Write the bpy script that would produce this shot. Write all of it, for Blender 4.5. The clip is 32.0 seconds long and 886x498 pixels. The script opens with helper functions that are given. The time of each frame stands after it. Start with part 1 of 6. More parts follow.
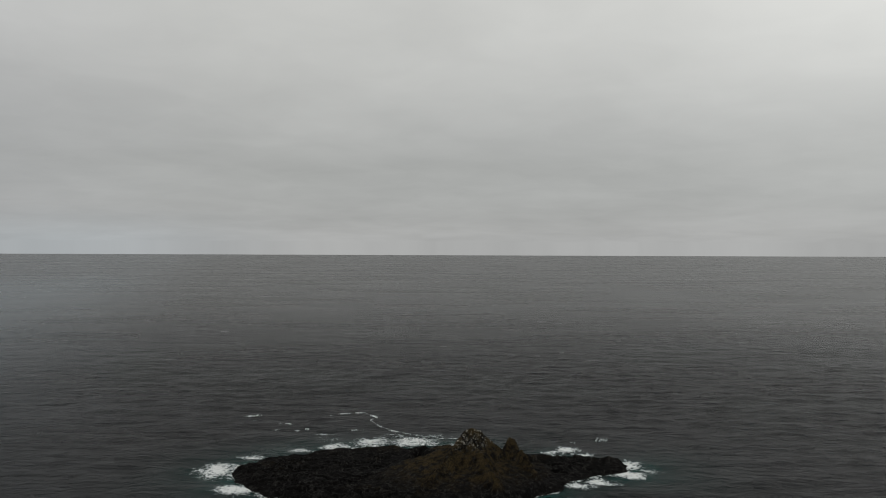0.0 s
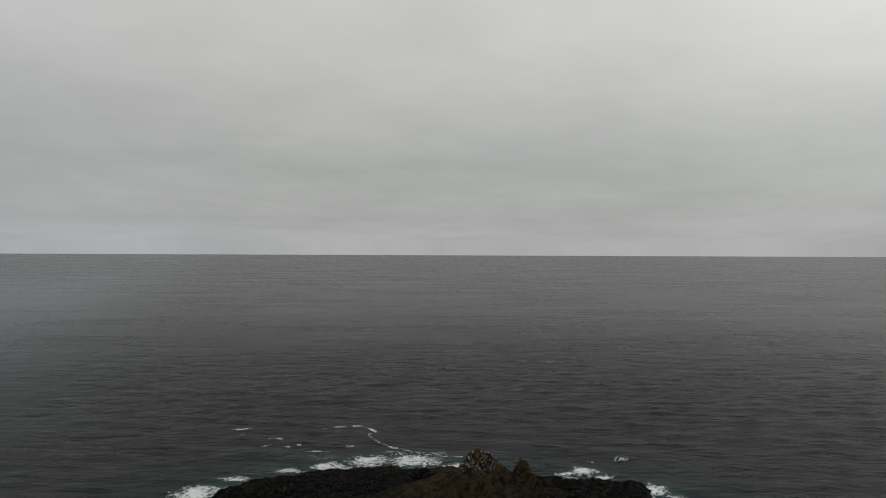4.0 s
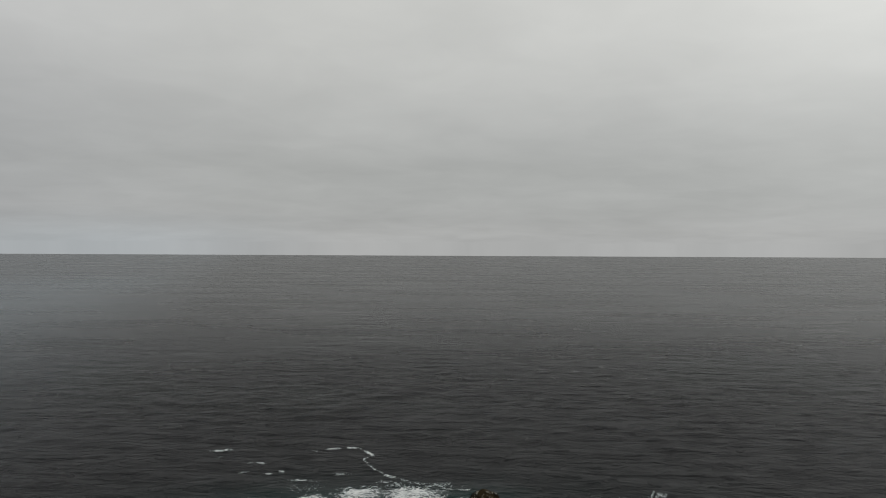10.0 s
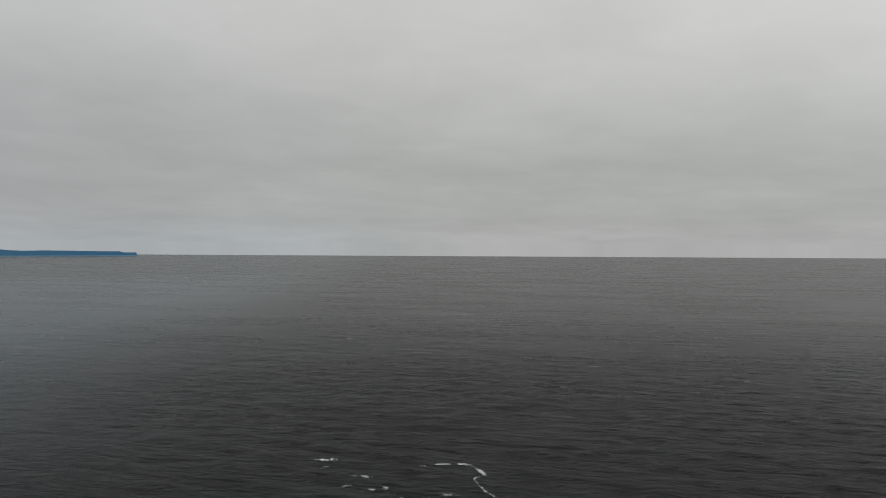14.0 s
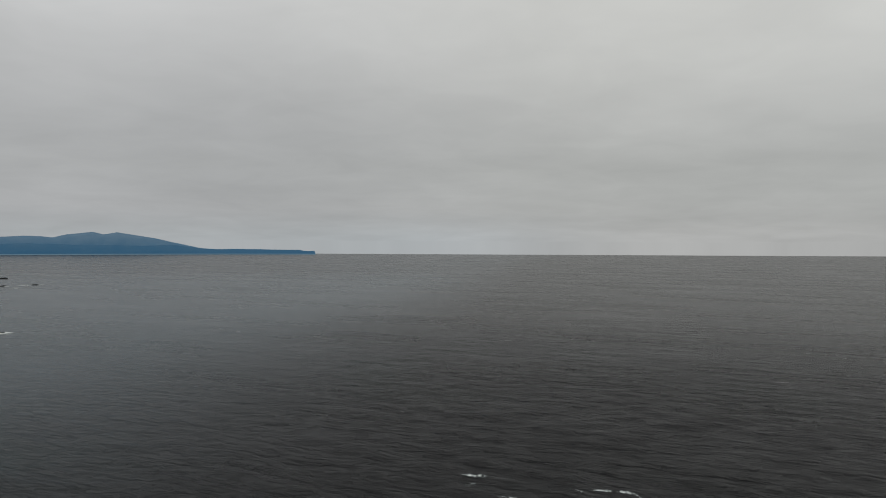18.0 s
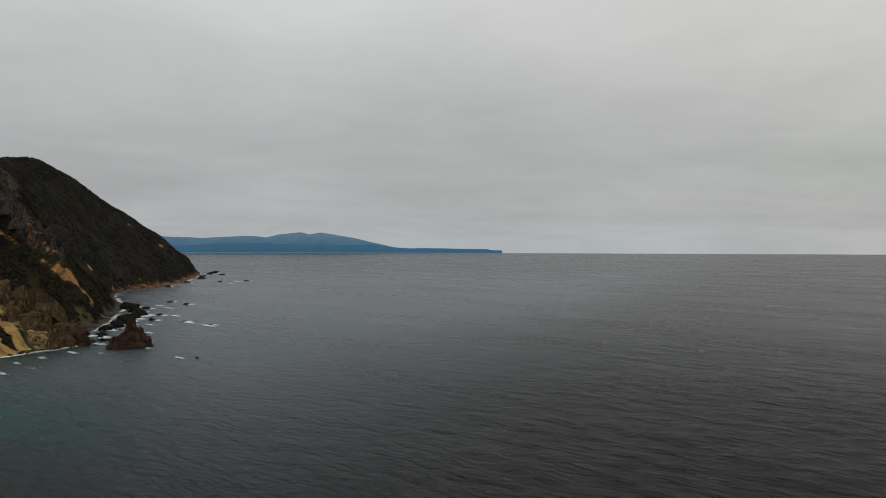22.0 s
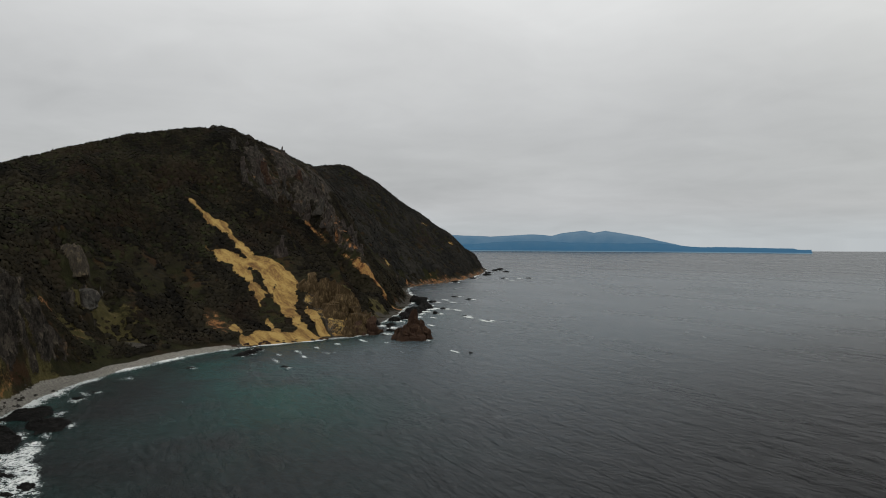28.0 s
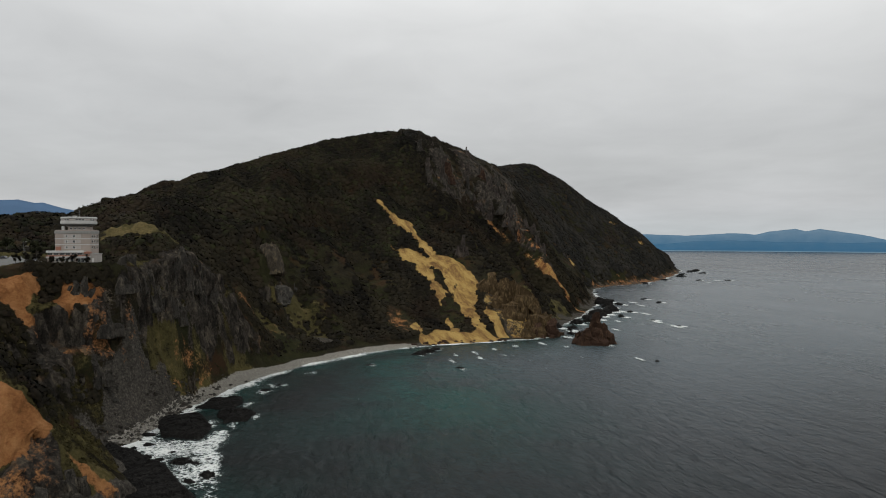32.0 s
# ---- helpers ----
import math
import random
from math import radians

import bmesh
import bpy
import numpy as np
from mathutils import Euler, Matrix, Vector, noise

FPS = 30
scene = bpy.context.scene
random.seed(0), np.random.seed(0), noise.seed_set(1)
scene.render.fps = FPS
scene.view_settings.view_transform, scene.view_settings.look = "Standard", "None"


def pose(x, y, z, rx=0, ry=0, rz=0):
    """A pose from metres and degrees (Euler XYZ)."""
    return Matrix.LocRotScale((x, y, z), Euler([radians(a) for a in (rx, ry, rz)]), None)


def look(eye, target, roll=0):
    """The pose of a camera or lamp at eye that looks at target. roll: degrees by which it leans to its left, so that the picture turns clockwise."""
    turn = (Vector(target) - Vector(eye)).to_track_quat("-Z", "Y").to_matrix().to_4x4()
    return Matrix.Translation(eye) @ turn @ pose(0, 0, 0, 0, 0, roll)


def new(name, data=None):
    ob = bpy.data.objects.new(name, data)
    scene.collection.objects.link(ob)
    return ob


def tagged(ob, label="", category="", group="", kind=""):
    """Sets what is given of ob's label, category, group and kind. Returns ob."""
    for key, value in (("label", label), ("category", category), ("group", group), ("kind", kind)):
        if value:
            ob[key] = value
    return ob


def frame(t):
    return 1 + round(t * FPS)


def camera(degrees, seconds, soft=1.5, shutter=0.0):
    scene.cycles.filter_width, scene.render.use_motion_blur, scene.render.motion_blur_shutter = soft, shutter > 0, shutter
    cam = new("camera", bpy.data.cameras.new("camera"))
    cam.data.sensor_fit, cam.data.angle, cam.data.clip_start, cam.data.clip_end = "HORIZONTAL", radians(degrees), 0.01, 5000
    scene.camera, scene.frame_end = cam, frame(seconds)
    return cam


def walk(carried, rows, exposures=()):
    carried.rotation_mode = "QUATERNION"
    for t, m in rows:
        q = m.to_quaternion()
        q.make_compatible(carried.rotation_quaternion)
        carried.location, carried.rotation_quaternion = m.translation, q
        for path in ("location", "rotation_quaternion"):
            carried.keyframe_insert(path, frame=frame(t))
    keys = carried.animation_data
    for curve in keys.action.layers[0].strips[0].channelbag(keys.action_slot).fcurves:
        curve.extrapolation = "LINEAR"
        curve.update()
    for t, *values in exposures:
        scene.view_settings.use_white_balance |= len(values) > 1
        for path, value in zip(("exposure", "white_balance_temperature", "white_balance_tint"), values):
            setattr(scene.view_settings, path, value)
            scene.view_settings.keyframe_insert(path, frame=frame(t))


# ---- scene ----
# ---- camera ----
cam = camera(63.58, 32.0, soft=1.0)
PATH = [
    (0.0, pose(-0.00, 0.00, 90.57, 89.460, -0.212, 0.000)),
    (0.5, pose(0.10, 3.53, 90.58, 89.460, -0.214, 0.063)),
    (1.0, pose(0.20, 7.03, 90.57, 89.460, -0.216, 0.114)),
    (1.5, pose(0.31, 10.49, 90.52, 89.461, -0.218, 0.179)),
    (2.0, pose(0.45, 14.01, 90.46, 89.462, -0.220, 0.235)),
    (2.5, pose(0.64, 17.66, 90.39, 89.462, -0.222, 0.306)),
    (3.0, pose(0.92, 21.46, 90.32, 89.463, -0.223, 0.418)),
    (3.5, pose(1.29, 25.37, 90.21, 89.467, -0.227, 0.520)),
    (5.5, pose(3.07, 41.22, 89.50, 89.484, -0.243, 1.057)),
    (6.0, pose(3.60, 45.25, 89.31, 89.488, -0.246, 1.224)),
    (6.5, pose(4.18, 49.23, 89.09, 89.493, -0.251, 1.420)),
    (7.0, pose(4.82, 53.07, 88.84, 89.498, -0.256, 1.574)),
    (7.5, pose(5.50, 56.75, 88.59, 89.503, -0.261, 1.727)),
    (8.0, pose(6.20, 60.36, 88.40, 89.508, -0.265, 1.902)),
    (8.5, pose(6.92, 63.97, 88.26, 89.512, -0.270, 2.094)),
    (9.0, pose(7.65, 67.57, 88.15, 89.515, -0.275, 2.320)),
    (9.5, pose(8.46, 71.12, 88.01, 89.525, -0.274, 2.496)),
    (10.0, pose(9.29, 74.64, 87.85, 89.535, -0.272, 2.775)),
    (10.5, pose(9.99, 78.12, 87.69, 89.544, -0.271, 3.549)),
    (11.0, pose(10.54, 81.56, 87.54, 89.554, -0.269, 4.779)),
    (11.5, pose(11.02, 85.00, 87.43, 89.565, -0.274, 6.160)),
    (12.0, pose(11.43, 88.42, 87.33, 89.577, -0.278, 7.589)),
    (12.5, pose(11.77, 91.85, 87.24, 89.588, -0.282, 8.980)),
    (13.0, pose(12.00, 95.26, 87.15, 89.599, -0.286, 10.367)),
    (13.5, pose(12.09, 98.67, 87.09, 89.584, -0.298, 11.766)),
    (14.0, pose(12.04, 102.04, 87.03, 89.569, -0.309, 13.178)),
    (14.5, pose(11.85, 105.36, 86.98, 89.554, -0.309, 14.567)),
    (16.5, pose(10.35, 118.12, 86.71, 89.493, -0.309, 20.999)),
    (17.0, pose(9.86, 121.29, 86.68, 89.478, -0.309, 22.728)),
    (17.5, pose(9.26, 124.49, 86.70, 89.453, -0.297, 24.525)),
    (18.0, pose(8.57, 127.74, 86.76, 89.427, -0.284, 26.374)),
    (18.5, pose(7.82, 131.03, 86.87, 89.401, -0.271, 28.251)),
    (19.0, pose(7.03, 134.33, 86.97, 89.375, -0.258, 30.109)),
    (19.5, pose(6.23, 137.58, 87.04, 89.360, -0.255, 31.951)),
    (20.0, pose(5.39, 140.79, 87.08, 89.346, -0.252, 33.807)),
    (20.5, pose(4.52, 143.92, 87.09, 89.333, -0.249, 35.661)),
    (21.0, pose(3.61, 146.99, 87.07, 89.319, -0.246, 37.566)),
    (21.5, pose(2.66, 149.99, 87.02, 89.313, -0.245, 39.452)),
    (22.0, pose(1.66, 152.87, 86.95, 89.307, -0.244, 41.362)),
    (22.5, pose(0.60, 155.57, 86.85, 89.301, -0.242, 43.269)),
    (23.0, pose(-0.51, 158.08, 86.73, 89.296, -0.241, 45.174)),
    (23.5, pose(-1.67, 160.37, 86.57, 89.282, -0.241, 47.091)),
    (24.0, pose(-2.86, 162.45, 86.37, 89.268, -0.241, 48.975)),
    (24.5, pose(-4.07, 164.34, 86.15, 89.255, -0.241, 50.896)),
    (25.0, pose(-5.31, 166.09, 85.92, 89.242, -0.241, 52.791)),
    (25.5, pose(-6.59, 167.76, 85.72, 89.221, -0.234, 54.641)),
    (27.5, pose(-11.84, 174.18, 85.07, 89.138, -0.207, 62.100)),
    (28.0, pose(-13.30, 175.90, 84.99, 89.117, -0.201, 63.958)),
    (28.5, pose(-14.88, 177.66, 84.94, 89.104, -0.179, 65.827)),
    (29.0, pose(-16.58, 179.46, 84.94, 89.090, -0.158, 67.699)),
    (29.5, pose(-18.35, 181.22, 84.95, 89.076, -0.136, 69.572)),
    (30.0, pose(-20.16, 182.92, 84.96, 89.063, -0.115, 71.450)),
    (30.5, pose(-22.00, 184.52, 84.95, 89.059, -0.100, 73.337)),
    (31.0, pose(-23.85, 186.03, 84.91, 89.056, -0.086, 75.220)),
    (31.5, pose(-25.72, 187.47, 84.87, 89.054, -0.072, 77.120)),
    (32.0, pose(-27.60, 188.93, 84.82, 89.051, -0.057, 78.989)),
]
walk(cam, PATH, [(0, 0.0), (13, 0.03), (19, 0.07), (23, 0.18), (25, 0.24), (28, 0.40), (32, 0.50)])

# ---- sky, sun ----
world = bpy.data.worlds.new("overcast_sky")
scene.world = world
world.use_nodes = True


class Nodes:
    """Short hand for building a node tree."""

    def __init__(self, tree):
        self.tree = tree
        tree.nodes.clear()

    def add(self, kind, **values):
        node = self.tree.nodes.new(kind)
        for key, value in values.items():
            if key == "operation":
                node.operation = value
            elif key == "blend":
                node.blend_type = value
            elif key == "dtype":
                node.data_type = value
            elif key == "attribute":
                node.attribute_name = value
            elif key == "noise":
                node.noise_dimensions = value
        return node

    def put(self, socket, value):
        if isinstance(value, bpy.types.NodeSocket):
            self.tree.links.new(value, socket)
        elif value is not None:
            socket.default_value = value

    def math(self, operation, a, b=None, clamp=False):
        node = self.add("ShaderNodeMath", operation=operation)
        node.use_clamp = clamp
        self.put(node.inputs[0], a)
        self.put(node.inputs[1], b)
        return node.outputs[0]

    def mix(self, fac, a, b, blend="MIX"):
        node = self.add("ShaderNodeMix", dtype="RGBA")
        node.blend_type = blend
        self.put(node.inputs[0], fac)
        self.put(node.inputs[6], a if isinstance(a, bpy.types.NodeSocket) else (*a, 1))
        self.put(node.inputs[7], b if isinstance(b, bpy.types.NodeSocket) else (*b, 1))
        return node.outputs[2]

    def noise(self, vector, scale, detail=4, rough=0.55, out=0, distortion=0.0):
        node = self.add("ShaderNodeTexNoise")
        self.put(node.inputs["Vector"], vector)
        node.inputs["Scale"].default_value = scale
        node.inputs["Detail"].default_value = detail
        node.inputs["Roughness"].default_value = rough
        node.inputs["Distortion"].default_value = distortion
        return node.outputs[out]

    def ramp(self, fac, stops):
        node = self.add("ShaderNodeValToRGB")
        self.put(node.inputs[0], fac)
        el = node.color_ramp.elements
        while len(el) < len(stops):
            el.new(0.5)
        for e, (p, c) in zip(el, stops):
            e.position = p
            e.color = (*c, 1) if not isinstance(c, (int, float)) else (c, c, c, 1)
        return node.outputs[0]

    def span(self, value, a, b):
        node = self.add("ShaderNodeMapRange")
        node.interpolation_type = "SMOOTHSTEP"
        self.put(node.inputs[0], value)
        node.inputs[1].default_value, node.inputs[2].default_value = a, b
        return node.outputs[0]

    def scaled(self, vector, x, y, z):
        node = self.add("ShaderNodeMapping")
        self.put(node.inputs[0], vector)
        node.inputs["Scale"].default_value = (x, y, z)
        return node.outputs[0]


def build_sky():
    n = Nodes(world.node_tree)
    out = n.add("ShaderNodeOutputWorld")
    back = n.add("ShaderNodeBackground")
    coord = n.add("ShaderNodeTexCoord").outputs["Generated"]
    sky = n.add("ShaderNodeTexSky")
    sky.sky_type, sky.sun_disc = "NISHITA", False
    sky.sun_elevation, sky.sun_rotation = radians(42), radians(SUN_TURN)
    dim = n.add("ShaderNodeVectorMath", operation="SCALE")
    n.put(dim.inputs[0], sky.outputs[0])
    dim.inputs["Scale"].default_value = 0.08
    parts = n.add("ShaderNodeSeparateXYZ")
    n.put(parts.inputs[0], coord)
    up = n.math("MAXIMUM", parts.outputs[2], 0.0)
    deep = n.math("ADD", up, 0.13)
    flat = n.add("ShaderNodeCombineXYZ")
    n.put(flat.inputs[0], n.math("DIVIDE", parts.outputs[0], deep))
    n.put(flat.inputs[1], n.math("DIVIDE", parts.outputs[1], deep))
    # a layer of grey cloud, brighter overhead and banded towards the sea
    base = n.ramp(up, [(0.0, (0.42, 0.425, 0.43)), (0.03, (0.385, 0.39, 0.395)), (0.10, (0.40, 0.402, 0.395)), (0.22, (0.53, 0.53, 0.515)), (0.36, (0.63, 0.63, 0.61)), (1.0, (0.58, 0.58, 0.575))])
    soft = n.noise(flat.outputs[0], 0.55, 5, 0.5, distortion=0.3)
    fine = n.noise(n.scaled(flat.outputs[0], 1.0, 1.0, 1.0), 2.4, 6, 0.55, distortion=0.5)
    light = n.math("ADD", n.math("MULTIPLY", soft, 0.46), n.math("MULTIPLY", fine, 0.17))
    west = n.span(n.math("MULTIPLY", parts.outputs[0], -1.0), 0.1, 1.0)
    east = n.span(parts.outputs[0], 0.0, 0.8)
    lift = n.math("MULTIPLY", n.math("ADD", n.math("SUBTRACT", n.math("MULTIPLY", west, n.math("SUBTRACT", n.math("MULTIPLY", n.span(up, 0.2, 0.55), 0.40), 0.13)), 0.0), n.math("MULTIPLY", east, 0.50)), n.span(up, -0.05, 0.25))
    shade = n.math("ADD", n.math("ADD", light, 0.665), lift)
    grey = n.add("ShaderNodeVectorMath", operation="SCALE")
    n.put(grey.inputs[0], base)
    n.put(grey.inputs["Scale"], shade)
    tint = n.mix(n.span(n.math("MULTIPLY", parts.outputs[0], -1.0), 0.2, 0.8), (1.0, 1.0, 0.985), (0.995, 1.0, 1.02))
    low = n.math("MULTIPLY", n.span(up, 0.05, 0.0), n.span(n.math("MULTIPLY", parts.outputs[0], -1.0), 0.15, 0.5))
    tint = n.mix(low, tint, (0.95, 0.995, 1.02))
    colour = n.mix(1.0, n.mix(0.06, grey.outputs[0], dim.outputs[0]), tint, "MULTIPLY")
    n.put(back.inputs[0], colour)
    back.inputs[1].default_value = 1.0
    n.put(out.inputs[0], back.outputs[0])


SUN_TURN = 200
build_sky()
sun = new("sun", bpy.data.lights.new("sun", "SUN"))
sun.data.energy, sun.data.angle, sun.data.color = 0.5, radians(25), (1.0, 0.97, 0.92)
sun.matrix_world = look((0, 0, 0), (-math.sin(radians(SUN_TURN)) * math.cos(radians(42)), -math.cos(radians(SUN_TURN)) * math.cos(radians(42)), -math.sin(radians(42))))


# ---- materials ----
def material(name, build):
    m = bpy.data.materials.new(name)
    m.use_nodes = True
    n = Nodes(m.node_tree)
    out = n.add("ShaderNodeOutputMaterial")
    bsdf = n.add("ShaderNodeBsdfPrincipled")
    n.put(out.inputs[0], bsdf.outputs[0])
    build(n, bsdf, n.add("ShaderNodeTexCoord").outputs["Object"])
    return m


def bump(n, bsdf, height, strength=0.5, distance=0.1):
    node = n.add("ShaderNodeBump")
    node.inputs["Strength"].default_value, node.inputs["Distance"].default_value = strength, distance
    n.put(node.inputs["Height"], height)
    n.put(bsdf.inputs["Normal"], node.outputs[0])


def plain(name, colour, rough=0.7, vary=0.15, size=1.5, metal=0.0, relief=0.02):
    def build(n, bsdf, co):
        a, b = n.noise(co, size, 6, 0.6), n.noise(co, size * 9, 3, 0.6)
        f = n.math("ADD", n.math("MULTIPLY", a, 0.7), n.math("MULTIPLY", b, 0.3))
        n.put(bsdf.inputs["Base Color"], n.ramp(f, [(0.3, tuple(c * (1 - vary) for c in colour)), (0.7, tuple(min(1, c * (1 + vary)) for c in colour))]))
        bsdf.inputs["Roughness"].default_value, bsdf.inputs["Metallic"].default_value = rough, metal
        if relief:
            bump(n, bsdf, b, 0.4, relief)
    return material(name, build)


def rock_look(name, dark, mid, pale, size=1.0, streak=1.0, guano=0.0, high=8.0):
    def build(n, bsdf, co):
        big = n.noise(co, 0.07 * size, 5, 0.6)
        mid_n = n.noise(n.scaled(co, 1, 1, 0.35 * streak), 0.35 * size, 7, 0.68, distortion=0.8)
        fine = n.noise(co, 2.2 * size, 5, 0.7)
        crack = n.add("ShaderNodeTexVoronoi")
        crack.feature = "DISTANCE_TO_EDGE"
        n.put(crack.inputs["Vector"], n.scaled(co, 1, 1, 0.45))
        crack.inputs["Scale"].default_value = 0.55 * size
        c = n.ramp(n.math("ADD", n.math("MULTIPLY", mid_n, 0.75), n.math("MULTIPLY", fine, 0.25)), [(0.28, dark), (0.5, mid), (0.74, pale)])
        c = n.mix(n.span(big, 0.45, 0.7), c, mid)
        c = n.mix(n.math("MULTIPLY", n.span(crack.outputs[0], 0.06, 0.0), 0.6), c, dark)
        if guano:
            z = n.add("ShaderNodeSeparateXYZ")
            n.put(z.inputs[0], co)
            moss = n.math("MULTIPLY", n.span(n.math("ADD", z.outputs[2], n.math("MULTIPLY", n.noise(co, 0.12, 4, 0.6), 5.0)), 5.4, 9.5), n.span(n.noise(co, 0.3, 7, 0.7), 0.40, 0.60))
            c = n.mix(moss, c, n.ramp(fine, [(0.35, (0.009, 0.0065, 0.0035)), (0.55, (0.046, 0.034, 0.016)), (0.75, (0.12, 0.09, 0.046))]))
            spot = n.math("MULTIPLY", n.span(z.outputs[2], high, high + 5), n.span(n.noise(co, 0.9, 6, 0.75), 0.53, 0.62))
            c = n.mix(n.math("MULTIPLY", spot, guano), c, (0.5, 0.48, 0.42))
        n.put(bsdf.inputs["Base Color"], c)
        bsdf.inputs["Roughness"].default_value = 0.85
        bsdf.inputs["Specular IOR Level"].default_value = 0.03
        bump(n, bsdf, n.math("ADD", mid_n, n.math("MULTIPLY", fine, 0.4)), 0.9, 1.2)
    return material(name, build)


def land_look(n, bsdf, co):
    def cover(which):
        a = n.add("ShaderNodeAttribute", attribute=which)
        s = n.add("ShaderNodeSeparateColor")
        n.put(s.inputs[0], a.outputs["Color"])
        return s.outputs
    one, two = cover("cover"), cover("cover_b")
    big, mid, fine = n.noise(co, 0.02, 5, 0.6), n.noise(co, 0.12, 7, 0.65), n.noise(co, 0.9, 6, 0.7)
    streak = n.noise(n.scaled(co, 1, 1, 0.12), 0.22, 7, 0.7, distortion=0.6)
    mixed = n.math("ADD", n.math("MULTIPLY", mid, 0.6), n.math("MULTIPLY", fine, 0.4))
    ragged = n.math("MULTIPLY", n.math("SUBTRACT", mixed, 0.5), 1.5)

    def mask(v, a=0.4, b=0.6):
        return n.span(n.math("ADD", v, ragged), a, b)
    scrub = n.ramp(mixed, [(0.3, (0.012, 0.011, 0.007)), (0.5, (0.021, 0.018, 0.011)), (0.66, (0.034, 0.028, 0.015)), (0.8, (0.052, 0.036, 0.019))])
    scrub = n.mix(n.span(big, 0.42, 0.62), scrub, n.ramp(mixed, [(0.3, (0.015, 0.016, 0.008)), (0.7, (0.037, 0.037, 0.016))]))
    scrub = n.mix(n.math("MULTIPLY", n.span(n.noise(co, 0.035, 5, 0.65), 0.5, 0.66), 0.75), scrub, (0.048, 0.026, 0.014))
    grass = n.ramp(mixed, [(0.3, (0.030, 0.028, 0.013)), (0.55, (0.085, 0.072, 0.029)), (0.75, (0.23, 0.18, 0.08))])
    block = n.noise(n.scaled(co, 1, 1, 0.4), 0.28, 8, 0.72, distortion=0.5)
    rock = n.ramp(n.math("ADD", n.math("MULTIPLY", block, 0.65), n.math("MULTIPLY", fine, 0.35)), [(0.34, (0.009, 0.0085, 0.008)), (0.48, (0.036, 0.032, 0.028)), (0.60, (0.088, 0.076, 0.062)), (0.72, (0.24, 0.19, 0.13))])
    rock = n.mix(n.math("MULTIPLY", n.span(n.noise(co, 0.045, 4, 0.6), 0.58, 0.72), 0.8), rock, n.ramp(block, [(0.3, (0.05, 0.03, 0.018)), (0.6, (0.20, 0.115, 0.055)), (0.8, (0.34, 0.24, 0.13))]))
    # jointed blocks, each of its own tone
    joint = n.add("ShaderNodeTexVoronoi")
    warped = n.add("ShaderNodeVectorMath", operation="ADD")
    wide = n.add("ShaderNodeVectorMath", operation="SCALE")
    n.put(wide.inputs[0], n.noise(co, 0.12, 4, 0.6, out=1))
    wide.inputs["Scale"].default_value = 6.0
    n.put(warped.inputs[0], co)
    n.put(warped.inputs[1], wide.outputs[0])
    n.put(joint.inputs["Vector"], n.scaled(warped.outputs[0], 1, 1, 0.4))
    joint.inputs["Scale"].default_value = 0.30
    tone = n.add("ShaderNodeSeparateColor")
    n.put(tone.inputs[0], joint.outputs["Color"])
    rock = n.mix(0.75, rock, n.ramp(tone.outputs[0], [(0.0, (0.35, 0.34, 0.33)), (0.6, (1.0, 0.98, 0.95)), (1.0, (1.7, 1.6, 1.45))]), "MULTIPLY")
    turned = n.add("ShaderNodeMapping")
    n.put(turned.inputs[0], co)
    turned.inputs["Rotation"].default_value = (0, 0, radians(-17))
    runs = n.noise(n.scaled(turned.outputs[0], 0.34, 1.0, 0.3), 0.13, 8, 0.7, distortion=0.25)
    sand = n.ramp(n.math("ADD", n.math("MULTIPLY", runs, 0.7), n.math("MULTIPLY", fine, 0.3)), [(0.32, (0.07, 0.042, 0.02)), (0.43, (0.20, 0.112, 0.045)), (0.53, (0.39, 0.255, 0.085)), (0.70, (0.56, 0.40, 0.15))])
    soil = n.ramp(mixed, [(0.3, (0.07, 0.031, 0.013)), (0.48, (0.26, 0.112, 0.042)), (0.75, (0.48, 0.25, 0.11))])
    stones = n.ramp(fine, [(0.3, (0.09, 0.087, 0.078)), (0.5, (0.24, 0.225, 0.198)), (0.72, (0.40, 0.38, 0.335))])
    talus = n.ramp(fine, [(0.32, (0.024, 0.022, 0.019)), (0.55, (0.080, 0.072, 0.062)), (0.75, (0.18, 0.16, 0.135))])
    straw = n.ramp(fine, [(0.3, (0.055, 0.046, 0.020)), (0.7, (0.20, 0.155, 0.070))])
    c = n.mix(mask(two[1]), scrub, n.mix(n.span(two[1], 0.78, 0.95), grass, straw))
    c = n.mix(mask(one[2]), c, rock)
    c = n.mix(mask(two[2]), c, talus)
    c = n.mix(mask(one[1]), c, soil)
    c = n.mix(mask(one[0]), c, sand)
    c = n.mix(mask(two[0], 0.45, 0.55), c, stones)
    n.put(bsdf.inputs["Base Color"], c)
    bsdf.inputs["Roughness"].default_value = 0.95
    bsdf.inputs["Specular IOR Level"].default_value = 0.05
    facet = n.math("MULTIPLY", n.math("MULTIPLY", joint.outputs["Distance"], -0.9), n.math("ADD", mask(one[2]), 0.1))
    bump(n, bsdf, n.math("ADD", n.math("ADD", block, n.math("MULTIPLY", fine, 0.6)), facet), 1.0, 2.0)


